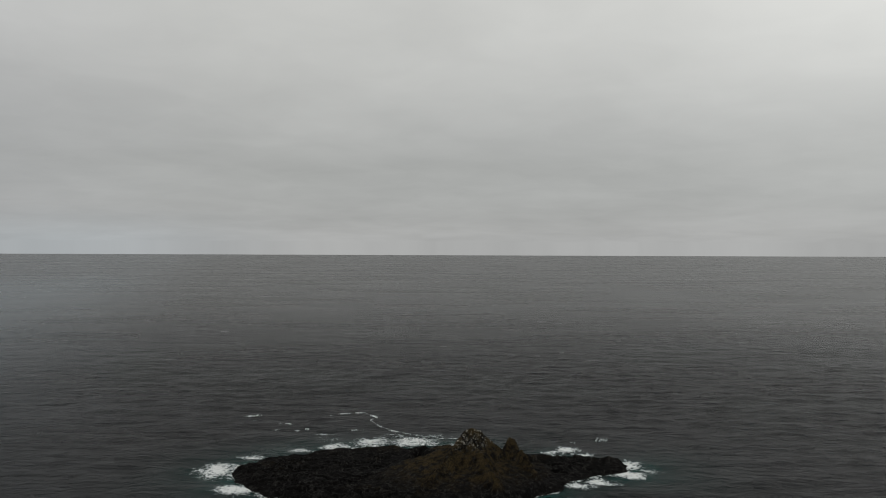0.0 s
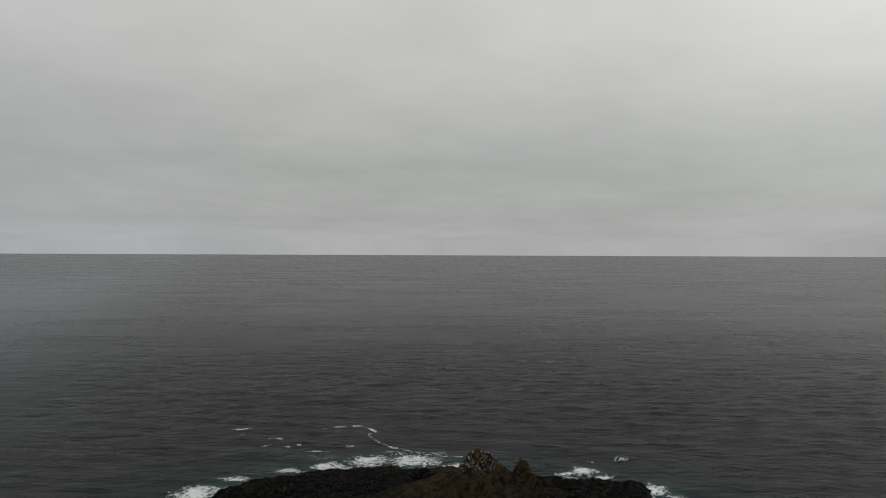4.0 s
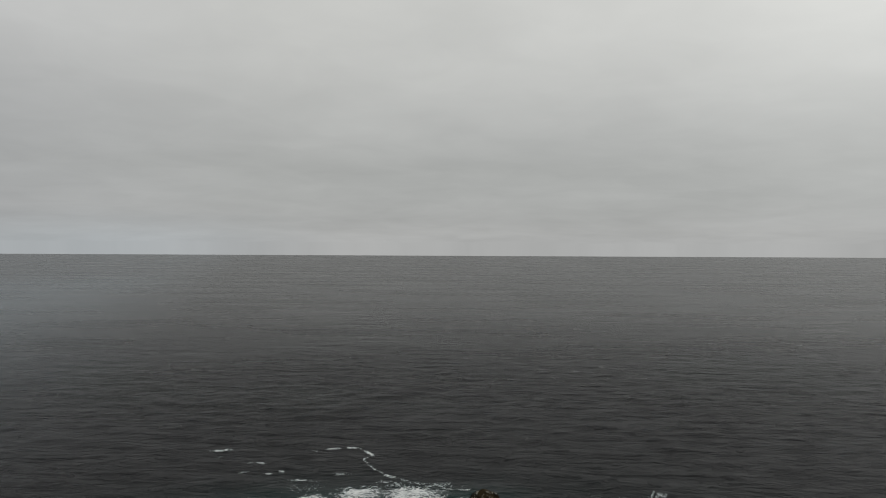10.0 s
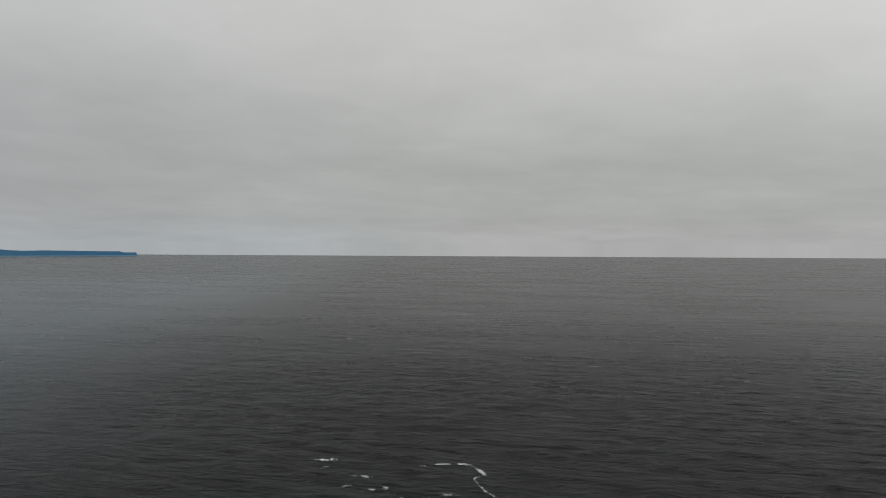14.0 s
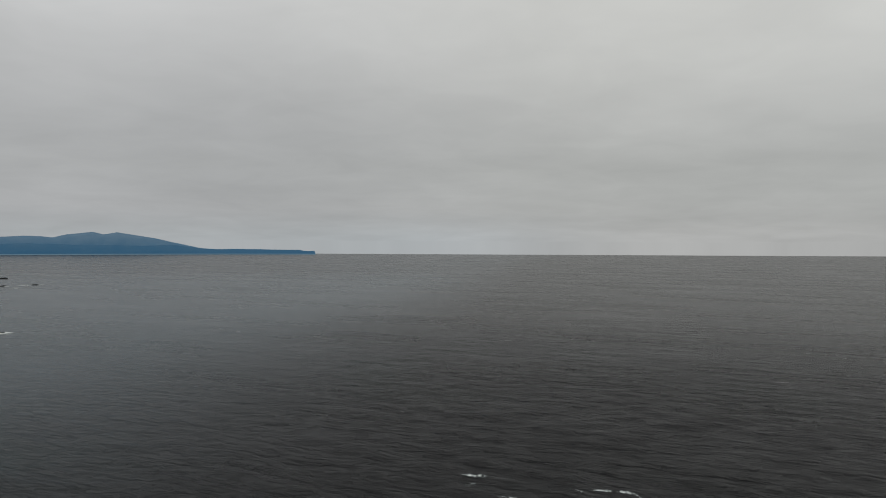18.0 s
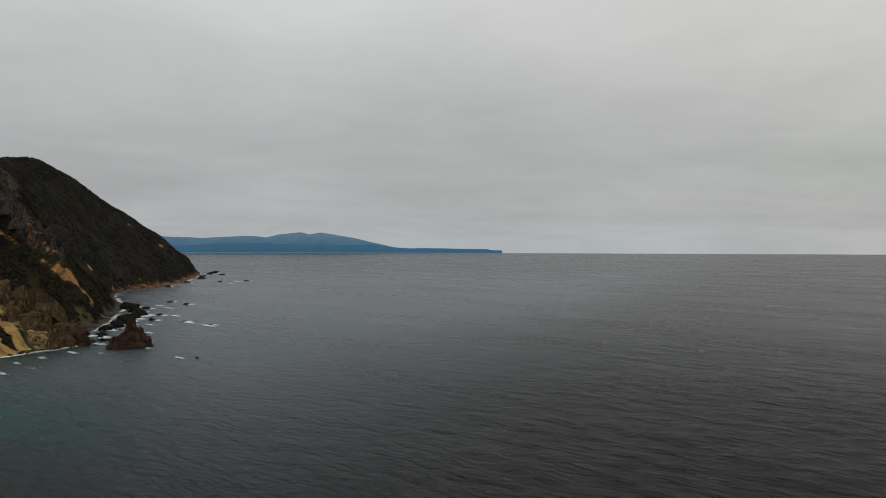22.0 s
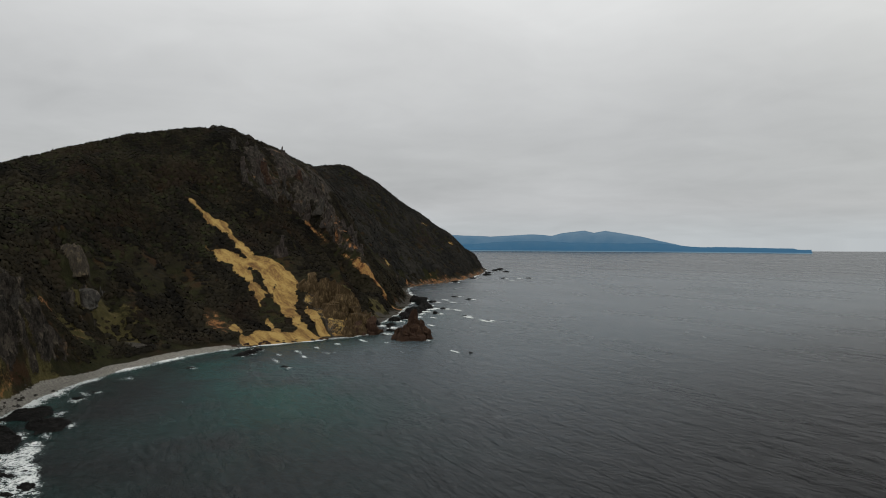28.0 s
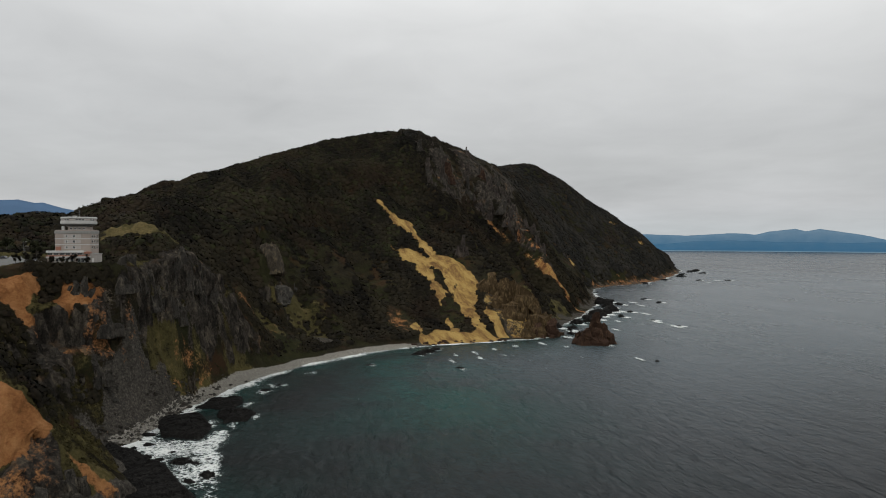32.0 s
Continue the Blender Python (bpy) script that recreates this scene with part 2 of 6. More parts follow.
def water_look(n, bsdf, co):
    a = n.add("ShaderNodeAttribute", attribute="shallow")
    s = n.add("ShaderNodeSeparateColor")
    n.put(s.inputs[0], a.outputs["Color"])
    patch = n.noise(co, 0.012, 4, 0.6)
    shallow = n.math("MULTIPLY", s.outputs[0], n.span(patch, 0.3, 0.65))
    deep = n.ramp(n.noise(co, 0.004, 3, 0.5), [(0.35, (0.0070, 0.0073, 0.0082)), (0.65, (0.0092, 0.0095, 0.0103))])
    # western sky sheen painted in: the base colour turns paler there
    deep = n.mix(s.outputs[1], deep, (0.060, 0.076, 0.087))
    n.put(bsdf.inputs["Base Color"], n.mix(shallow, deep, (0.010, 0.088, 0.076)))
    gust = n.noise(n.scaled(co, 0.35, 1.0, 1), 0.012, 4, 0.6)
    n.put(bsdf.inputs["Roughness"], n.math("ADD", 0.16, n.math("MULTIPLY", gust, 0.2)))
    bsdf.inputs["IOR"].default_value = 1.33
    bsdf.inputs["Specular IOR Level"].default_value = 0.113
    long = n.noise(n.scaled(co, 0.34, 1.0, 1), 0.075, 4, 0.55, distortion=0.5)
    mid = n.noise(n.scaled(co, 0.45, 1.0, 1), 0.28, 5, 0.62, distortion=0.4)
    short = n.noise(n.scaled(co, 0.6, 1.0, 1), 1.1, 4, 0.65)
    crest = n.math("POWER", mid, 2.0)
    h = n.math("ADD", n.math("ADD", n.math("MULTIPLY", long, n.math("ADD", 1.4, n.math("MULTIPLY", s.outputs[2], 2.8))), n.math("MULTIPLY", crest, n.math("MULTIPLY", s.outputs[2], 2.5))), n.math("MULTIPLY", short, n.math("MULTIPLY", s.outputs[2], 0.20)))
    bump(n, bsdf, h, 1.0, 1.0)


def foam_look(n, bsdf, co):
    a = n.add("ShaderNodeAttribute", attribute="froth")
    s = n.add("ShaderNodeSeparateColor")
    n.put(s.inputs[0], a.outputs["Color"])
    warp = n.noise(co, 0.22, 8, 0.68, distortion=1.6)
    cell = n.add("ShaderNodeTexVoronoi")
    cell.feature = "DISTANCE_TO_EDGE"
    jitter = n.add("ShaderNodeVectorMath", operation="ADD")
    n.put(jitter.inputs[0], co)
    wide = n.add("ShaderNodeVectorMath", operation="SCALE")
    n.put(wide.inputs[0], n.noise(co, 0.45, 6, 0.7, out=1))
    wide.inputs["Scale"].default_value = 4.5
    n.put(jitter.inputs[1], wide.outputs[0])
    n.put(cell.inputs["Vector"], jitter.outputs[0])
    cell.inputs["Scale"].default_value = 0.5
    lace = n.span(cell.outputs[0], 0.25, 0.0)
    fine = n.noise(co, 1.3, 6, 0.75, distortion=0.8)
    rag = n.math("ADD", n.math("MULTIPLY", n.math("SUBTRACT", warp, 0.5), 1.5), n.math("MULTIPLY", n.math("SUBTRACT", fine, 0.5), 0.8))
    f = n.math("ADD", rag, n.math("MULTIPLY", lace, 0.20))
    cover = n.math("SUBTRACT", n.math("ADD", f, n.math("MULTIPLY", s.outputs[0], 1.1)), 0.72)
    n.put(bsdf.inputs["Alpha"], n.math("MULTIPLY", n.span(cover, -0.04, 0.34), 0.95))
    n.put(bsdf.inputs["Base Color"], n.ramp(cover, [(0.0, (0.20, 0.27, 0.27)), (0.2, (0.40, 0.44, 0.44)), (0.45, (0.70, 0.72, 0.71))]))
    bsdf.inputs["Roughness"].default_value = 0.8
    bump(n, bsdf, f, 0.5, 0.3)


def leaf_look(name, dark, light):
    def build(n, bsdf, co):
        g = n.add("ShaderNodeNewGeometry").outputs["Random Per Island"]
        # leaf tone varies from dark to light in bands that run down the slopes
        turned = n.add("ShaderNodeMapping")
        n.put(turned.inputs[0], co)
        turned.inputs["Rotation"].default_value = (0, 0, radians(-17))
        patch = n.noise(n.scaled(turned.outputs[0], 0.4, 1.0, 0.4), 0.032, 5, 0.62, distortion=0.6)
        f = n.math("ADD", n.math("MULTIPLY", n.math("SUBTRACT", g, 0.5), 0.16), patch)
        c = n.ramp(f, [(0.36, dark), (0.5, tuple((a * 1.4 + b) / 2.4 for a, b in zip(dark, light))), (0.62, light)])
        rust = n.span(n.math("ADD", n.noise(co, 0.013, 5, 0.65), n.math("MULTIPLY", g, 0.08)), 0.56, 0.68)
        c = n.mix(n.math("MULTIPLY", rust, 0.5), c, (0.028, 0.018, 0.012))
        n.put(bsdf.inputs["Base Color"], c)
        bsdf.inputs["Roughness"].default_value = 0.9
        bsdf.inputs["Specular IOR Level"].default_value = 0.04
    return material(name, build)


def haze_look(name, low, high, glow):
    """A far coast, its miles of blue air painted in as colour and glow."""
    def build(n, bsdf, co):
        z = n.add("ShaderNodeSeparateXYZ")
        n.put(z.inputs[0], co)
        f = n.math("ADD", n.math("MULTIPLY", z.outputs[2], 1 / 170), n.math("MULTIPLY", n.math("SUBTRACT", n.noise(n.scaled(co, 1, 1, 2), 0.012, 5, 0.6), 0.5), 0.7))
        # a paler strip of haze painted along the waterline
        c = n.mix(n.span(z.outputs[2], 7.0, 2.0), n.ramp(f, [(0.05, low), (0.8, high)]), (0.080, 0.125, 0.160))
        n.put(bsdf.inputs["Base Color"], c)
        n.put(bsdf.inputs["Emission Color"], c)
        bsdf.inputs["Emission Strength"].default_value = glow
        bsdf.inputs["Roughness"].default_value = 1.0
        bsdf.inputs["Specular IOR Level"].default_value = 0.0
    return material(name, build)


LAND = material("hillside", land_look)
WATER = material("sea_water", water_look)
FOAM = material("sea_foam", foam_look)
BLACK_ROCK = rock_look("wet_black_rock", (0.004, 0.004, 0.004), (0.014, 0.0135, 0.013), (0.065, 0.060, 0.055), 2.2)
ISLAND_ROCK = rock_look("island_rock", (0.0013, 0.0013, 0.0013), (0.0062, 0.0060, 0.0057), (0.072, 0.069, 0.064), 2.0, guano=0.9, high=11.5)
RED_ROCK = rock_look("red_brown_rock", (0.010, 0.007, 0.006), (0.042, 0.025, 0.018), (0.16, 0.10, 0.06), 1.2)
GREY_ROCK = rock_look("grey_cliff_rock", (0.018, 0.018, 0.017), (0.066, 0.062, 0.056), (0.22, 0.19, 0.15), 1.1)
PALE_ROCK = rock_look("pale_weathered_rock", (0.016, 0.0145, 0.0125), (0.060, 0.051, 0.040), (0.22, 0.17, 0.105), 1.1)
TAN_ROCK = rock_look("tan_cliff_rock", (0.018, 0.012, 0.007), (0.070, 0.048, 0.026), (0.31, 0.22, 0.11), 1.3)
BROWN_ROCK = rock_look("brown_grey_crag_rock", (0.011, 0.010, 0.0095), (0.044, 0.037, 0.033), (0.19, 0.15, 0.12), 0.8)
CLIFF_ROCK = rock_look("dark_grey_columned_rock", (0.008, 0.0078, 0.0075), (0.045, 0.041, 0.036), (0.20, 0.17, 0.13), 1.2)
LEAVES = leaf_look("autumn_scrub_leaves", (0.0085, 0.0078, 0.0065), (0.029, 0.0245, 0.0155))
GREEN_LEAVES = leaf_look("dull_green_leaves", (0.010, 0.0108, 0.0068), (0.034, 0.036, 0.0165))
OLIVE_LEAVES = leaf_look("olive_scrub_leaves", (0.017, 0.016, 0.008), (0.054, 0.045, 0.019))
# distance haze painted into the leaf colour: lighter and greyer than the near scrub
HAZED_LEAVES = leaf_look("haze_painted_headland_leaves", (0.0145, 0.0142, 0.0132), (0.036, 0.0335, 0.028))
BARK = plain("bark", (0.06, 0.05, 0.04), 0.95)
# aerial haze put into colour and emission of the far land
FAR_HAZE = haze_look("painted_haze_far_coast", (0.022, 0.062, 0.108), (0.041, 0.078, 0.116), 0.8)
FAR_INLAND = haze_look("painted_haze_inland_range", (0.03, 0.055, 0.095), (0.05, 0.085, 0.14), 0.6)
FAR_PALE = haze_look("painted_haze_far_mountains", (0.028, 0.072, 0.120), (0.066, 0.106, 0.146), 0.8)


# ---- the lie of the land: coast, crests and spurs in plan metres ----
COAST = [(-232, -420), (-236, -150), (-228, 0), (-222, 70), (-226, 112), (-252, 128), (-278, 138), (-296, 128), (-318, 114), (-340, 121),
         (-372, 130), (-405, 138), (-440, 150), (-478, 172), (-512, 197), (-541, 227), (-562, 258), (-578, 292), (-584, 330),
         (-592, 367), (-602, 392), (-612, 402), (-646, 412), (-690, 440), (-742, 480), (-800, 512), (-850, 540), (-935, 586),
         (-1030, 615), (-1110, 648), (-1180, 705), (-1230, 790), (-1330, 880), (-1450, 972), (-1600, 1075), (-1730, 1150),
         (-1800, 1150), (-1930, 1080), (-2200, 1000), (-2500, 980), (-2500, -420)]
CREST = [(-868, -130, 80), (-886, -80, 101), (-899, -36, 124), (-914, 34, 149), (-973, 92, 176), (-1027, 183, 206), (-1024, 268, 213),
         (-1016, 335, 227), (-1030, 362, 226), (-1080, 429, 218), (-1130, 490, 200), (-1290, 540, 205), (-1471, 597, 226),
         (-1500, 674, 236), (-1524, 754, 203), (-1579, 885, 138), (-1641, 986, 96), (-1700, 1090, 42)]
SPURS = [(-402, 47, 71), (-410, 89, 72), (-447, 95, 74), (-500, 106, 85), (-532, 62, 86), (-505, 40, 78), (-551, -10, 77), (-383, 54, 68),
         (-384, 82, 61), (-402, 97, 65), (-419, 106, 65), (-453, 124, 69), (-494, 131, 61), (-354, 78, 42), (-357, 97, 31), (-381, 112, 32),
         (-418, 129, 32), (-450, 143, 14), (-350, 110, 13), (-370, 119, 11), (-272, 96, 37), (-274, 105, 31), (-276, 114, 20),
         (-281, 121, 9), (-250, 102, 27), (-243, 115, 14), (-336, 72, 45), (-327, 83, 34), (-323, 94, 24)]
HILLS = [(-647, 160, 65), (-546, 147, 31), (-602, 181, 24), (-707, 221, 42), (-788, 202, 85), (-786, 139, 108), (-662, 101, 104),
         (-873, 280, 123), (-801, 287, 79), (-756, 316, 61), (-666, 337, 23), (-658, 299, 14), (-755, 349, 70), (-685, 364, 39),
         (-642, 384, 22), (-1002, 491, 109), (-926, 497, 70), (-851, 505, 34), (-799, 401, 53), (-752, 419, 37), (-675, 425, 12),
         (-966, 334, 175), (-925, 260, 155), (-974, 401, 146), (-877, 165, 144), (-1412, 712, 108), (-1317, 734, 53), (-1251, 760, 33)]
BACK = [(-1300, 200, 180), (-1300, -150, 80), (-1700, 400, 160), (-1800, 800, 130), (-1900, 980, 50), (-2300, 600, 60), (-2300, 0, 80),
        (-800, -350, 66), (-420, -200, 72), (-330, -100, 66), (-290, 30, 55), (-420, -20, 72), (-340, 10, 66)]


SLIP = [(-887, 278), (-871, 289), (-856, 299), (-848, 312), (-828, 314), (-811, 321), (-772, 331), (-744, 345), (-716, 352), (-695, 357), (-676, 348), (-655, 344), (-611, 341),
        (-596, 350), (-576, 345), (-576, 318), (-594, 321), (-615, 330), (-669, 330), (-694, 326), (-723, 322), (-748, 319), (-777, 315), (-798, 312), (-820, 307), (-837, 299), (-843, 290), (-863, 284)]
SLIP_BRANCH = [(-826, 280), (-798, 285), (-796, 300), (-783, 311), (-761, 315), (-732, 317), (-702, 321), (-693, 325), (-688, 317), (-675, 315), (-660, 319), (-608, 314),
               (-616, 309), (-666, 313), (-681, 311), (-699, 311), (-720, 308), (-741, 302), (-766, 300), (-772, 293), (-784, 287), (-799, 282)]
SLIP_TOE = [(-657, 285), (-642, 288), (-603, 287), (-619, 296), (-611, 305), (-606, 312), (-604, 326), (-580, 330), (-577, 300), (-580, 279), (-598, 279), (-633, 279)]
SLIP_EDGE = [(-663, 351), (-643, 354), (-616, 355), (-600, 357), (-600, 348), (-620, 346), (-648, 347)]
SLIP_TAIL = [(-949, 430), (-903, 446), (-868, 461), (-835, 474), (-810, 492), (-790, 508), (-776, 500), (-802, 480), (-818, 469), (-852, 458), (-886, 447), (-918, 432)]
BUTTRESS = [(-690, 358), (-689, 371), (-676, 377), (-659, 384), (-646, 392), (-628, 400), (-606, 398), (-598, 376), (-598, 357), (-613, 356), (-637, 353), (-666, 351)]
SUMMIT = [(-1012, 345), (-1036, 369), (-1078, 398), (-1080, 420), (-1085, 442), (-1095, 471), (-1120, 500), (-1060, 507), (-1000, 490), (-930, 470), (-900, 458), (-914, 448), (-945, 432),
          (-956, 420), (-945, 379), (-925, 350), (-953, 340)]
RIBS = [(-916, 448), (-930, 462), (-905, 478), (-870, 486), (-840, 486), (-822, 472), (-854, 462), (-890, 452)]
FOOT = [(-1140, 660), (-1160, 660), (-1215, 720), (-1245, 767), (-1319, 845), (-1360, 880), (-1440, 940), (-1640, 1080), (-1665, 1100), (-1553, 1050), (-1316, 904), (-1232, 795), (-1171, 700)]
BARE = [[(-1496, 839), (-1532, 872), (-1515, 870), (-1454, 829)], [(-1524, 920), (-1500, 934), (-1494, 917)], [(-1144, 610), (-1143, 632), (-1084, 600)]]
MEADOW = [(-574, 47), (-497, 82), (-560, 84), (-598, 90), (-500, 108), (-484, 98), (-476, 84), (-470, 72)]
GREEN_A = [(-690, 382), (-744, 429), (-765, 474), (-700, 440), (-676, 420), (-668, 395)]
GREEN_B = [(-612, 160), (-662, 180), (-622, 202), (-594, 212), (-588, 192), (-603, 176), (-598, 164)]
CLIFF_A = [(-389, 105), (-422, 107), (-462, 111), (-500, 120), (-500, 130), (-482, 138), (-470, 140), (-463, 138), (-445, 133), (-434, 128), (-440, 124), (-438, 120), (-417, 116), (-402, 111), (-392, 110)]
CLIFF_B = [(-362, 73), (-368, 80), (-382, 95), (-386, 100), (-398, 107), (-399, 112), (-390, 114), (-376, 109), (-361, 93), (-338, 96), (-331, 91), (-348, 80), (-350, 76)]
SOIL = [[(-372, 57), (-383, 67), (-379, 71), (-366, 71), (-361, 77), (-355, 75), (-359, 66), (-358, 60)], [(-373, 77), (-381, 81), (-383, 92), (-382, 100), (-376, 91), (-369, 83)],
        [(-419, 120), (-436, 127), (-438, 132), (-418, 125)], [(-434, 130), (-451, 135), (-455, 141), (-428, 134)]]
SPUR_SOIL = [(-270, 95), (-269, 101), (-269, 106), (-267, 112), (-262, 112), (-258, 109), (-254, 109), (-246, 100), (-256, 92)]
SPUR_FACE = [(-246, 100), (-254, 109), (-258, 109), (-263, 113), (-258, 117), (-253, 121), (-250, 132), (-226, 122), (-232, 100)]
RUST = [(-261, 117), (-262, 123), (-265, 133), (-257, 131), (-257, 123)]
SCREE = [(-366, 101), (-390, 113), (-407, 121), (-411, 130), (-372, 122), (-349, 114), (-334, 108), (-354, 104)]
SPUR_LINE = [(-330, 62, 58), (-300, 80, 50), (-268, 98, 40.5), (-269, 103, 36), (-271, 110, 27), (-273, 118, 20.5), (-275, 126, 12), (-278, 134, 1.5)]


TABLES = {}


def value_noise(x, y, seed):
    if seed not in TABLES:
        TABLES[seed] = np.random.RandomState(seed).rand(256, 256)
    table = TABLES[seed]
    i, j = np.floor(x).astype(int), np.floor(y).astype(int)
    u, v = x - i, y - j
    u, v = u * u * (3 - 2 * u), v * v * (3 - 2 * v)
    i0, j0, i1, j1 = i & 255, j & 255, (i + 1) & 255, (j + 1) & 255
    return (table[i0, j0] * (1 - u) + table[i1, j0] * u) * (1 - v) + (table[i0, j1] * (1 - u) + table[i1, j1] * u) * v


def fbm(x, y, size, octaves, seed):
    total, amp, norm = 0.0, 1.0, 0.0
    for k in range(octaves):
        total = total + amp * (value_noise(x / size * 2 ** k + 17.3 * k, y / size * 2 ** k + 9.1 * k, seed + k) * 2 - 1)
        norm, amp = norm + amp, amp * 0.5
    return total / norm


def ridged(x, y, size, octaves, seed):
    total, amp, norm = 0.0, 1.0, 0.0
    for k in range(octaves):
        total = total + amp * (1 - np.abs(value_noise(x / size * 2 ** k + 5.7 * k, y / size * 2 ** k + 3.3 * k, seed + k) * 2 - 1))
        norm, amp = norm + amp, amp * 0.5
    return total / norm


def noise_3d(x, y, z, seed):
    table = np.random.RandomState(seed).rand(64, 64, 64)
    i, j, k = (np.floor(c).astype(int) for c in (x, y, z))
    u, v, w = x - i, y - j, z - k
    u, v, w = (c * c * (3 - 2 * c) for c in (u, v, w))
    i0, j0, k0, i1, j1, k1 = i & 63, j & 63, k & 63, (i + 1) & 63, (j + 1) & 63, (k + 1) & 63

    def plane(kk):
        return (table[i0, j0, kk] * (1 - u) + table[i1, j0, kk] * u) * (1 - v) + (table[i0, j1, kk] * (1 - u) + table[i1, j1, kk] * u) * v
    return plane(k0) * (1 - w) + plane(k1) * w


def cells(x, y, size, seed):
    """Jointed blocks: a number for the block that each place lies in, and the distance to the next block."""
    x, y = x / size, y / size
    i, j = np.floor(x).astype(int), np.floor(y).astype(int)
    r = np.random.RandomState(seed)
    jx, jy, tone = r.rand(128, 128), r.rand(128, 128), r.rand(128, 128)
    near, second, value = np.full(x.shape, 9.0), np.full(x.shape, 9.0), np.zeros(x.shape)
    for a in (-1, 0, 1):
        for b in (-1, 0, 1):
            p, q = (i + a) & 127, (j + b) & 127
            d = np.hypot(i + a + jx[p, q] - x, j + b + jy[p, q] - y)
            second = np.where(d < near, near, np.minimum(second, d))
            value = np.where(d < near, tone[p, q], value)
            near = np.minimum(near, d)
    return value, second - near


def step(a, b, v):
    t = np.clip((v - a) / (b - a), 0, 1)
    return t * t * (3 - 2 * t)


def edge_distance(x, y, poly, closed=True):
    """Distance to a polygon's edge, positive inside."""
    best, inside = np.full(x.shape, 1e9), np.zeros(x.shape, bool)
    n = len(poly)
    for k in range(n if closed else n - 1):
        (ax, ay), (bx, by) = poly[k], poly[(k + 1) % n]
        dx, dy = bx - ax, by - ay
        t = np.clip(((x - ax) * dx + (y - ay) * dy) / (dx * dx + dy * dy), 0, 1)
        best = np.minimum(best, np.hypot(x - ax - t * dx, y - ay - t * dy))
        if closed and ay != by:
            inside ^= ((ay > y) != (by > y)) & (x < (bx - ax) * (y - ay) / (by - ay) + ax)
    return np.where(inside, best, -best) if closed else best


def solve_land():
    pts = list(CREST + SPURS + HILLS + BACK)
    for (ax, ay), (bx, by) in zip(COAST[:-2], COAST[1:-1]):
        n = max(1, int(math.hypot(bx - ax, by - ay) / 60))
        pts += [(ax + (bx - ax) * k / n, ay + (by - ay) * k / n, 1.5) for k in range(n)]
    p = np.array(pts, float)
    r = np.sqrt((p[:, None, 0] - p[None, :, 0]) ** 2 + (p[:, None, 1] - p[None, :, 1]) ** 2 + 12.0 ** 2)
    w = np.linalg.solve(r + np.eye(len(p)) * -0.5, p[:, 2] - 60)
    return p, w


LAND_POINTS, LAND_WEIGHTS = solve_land()


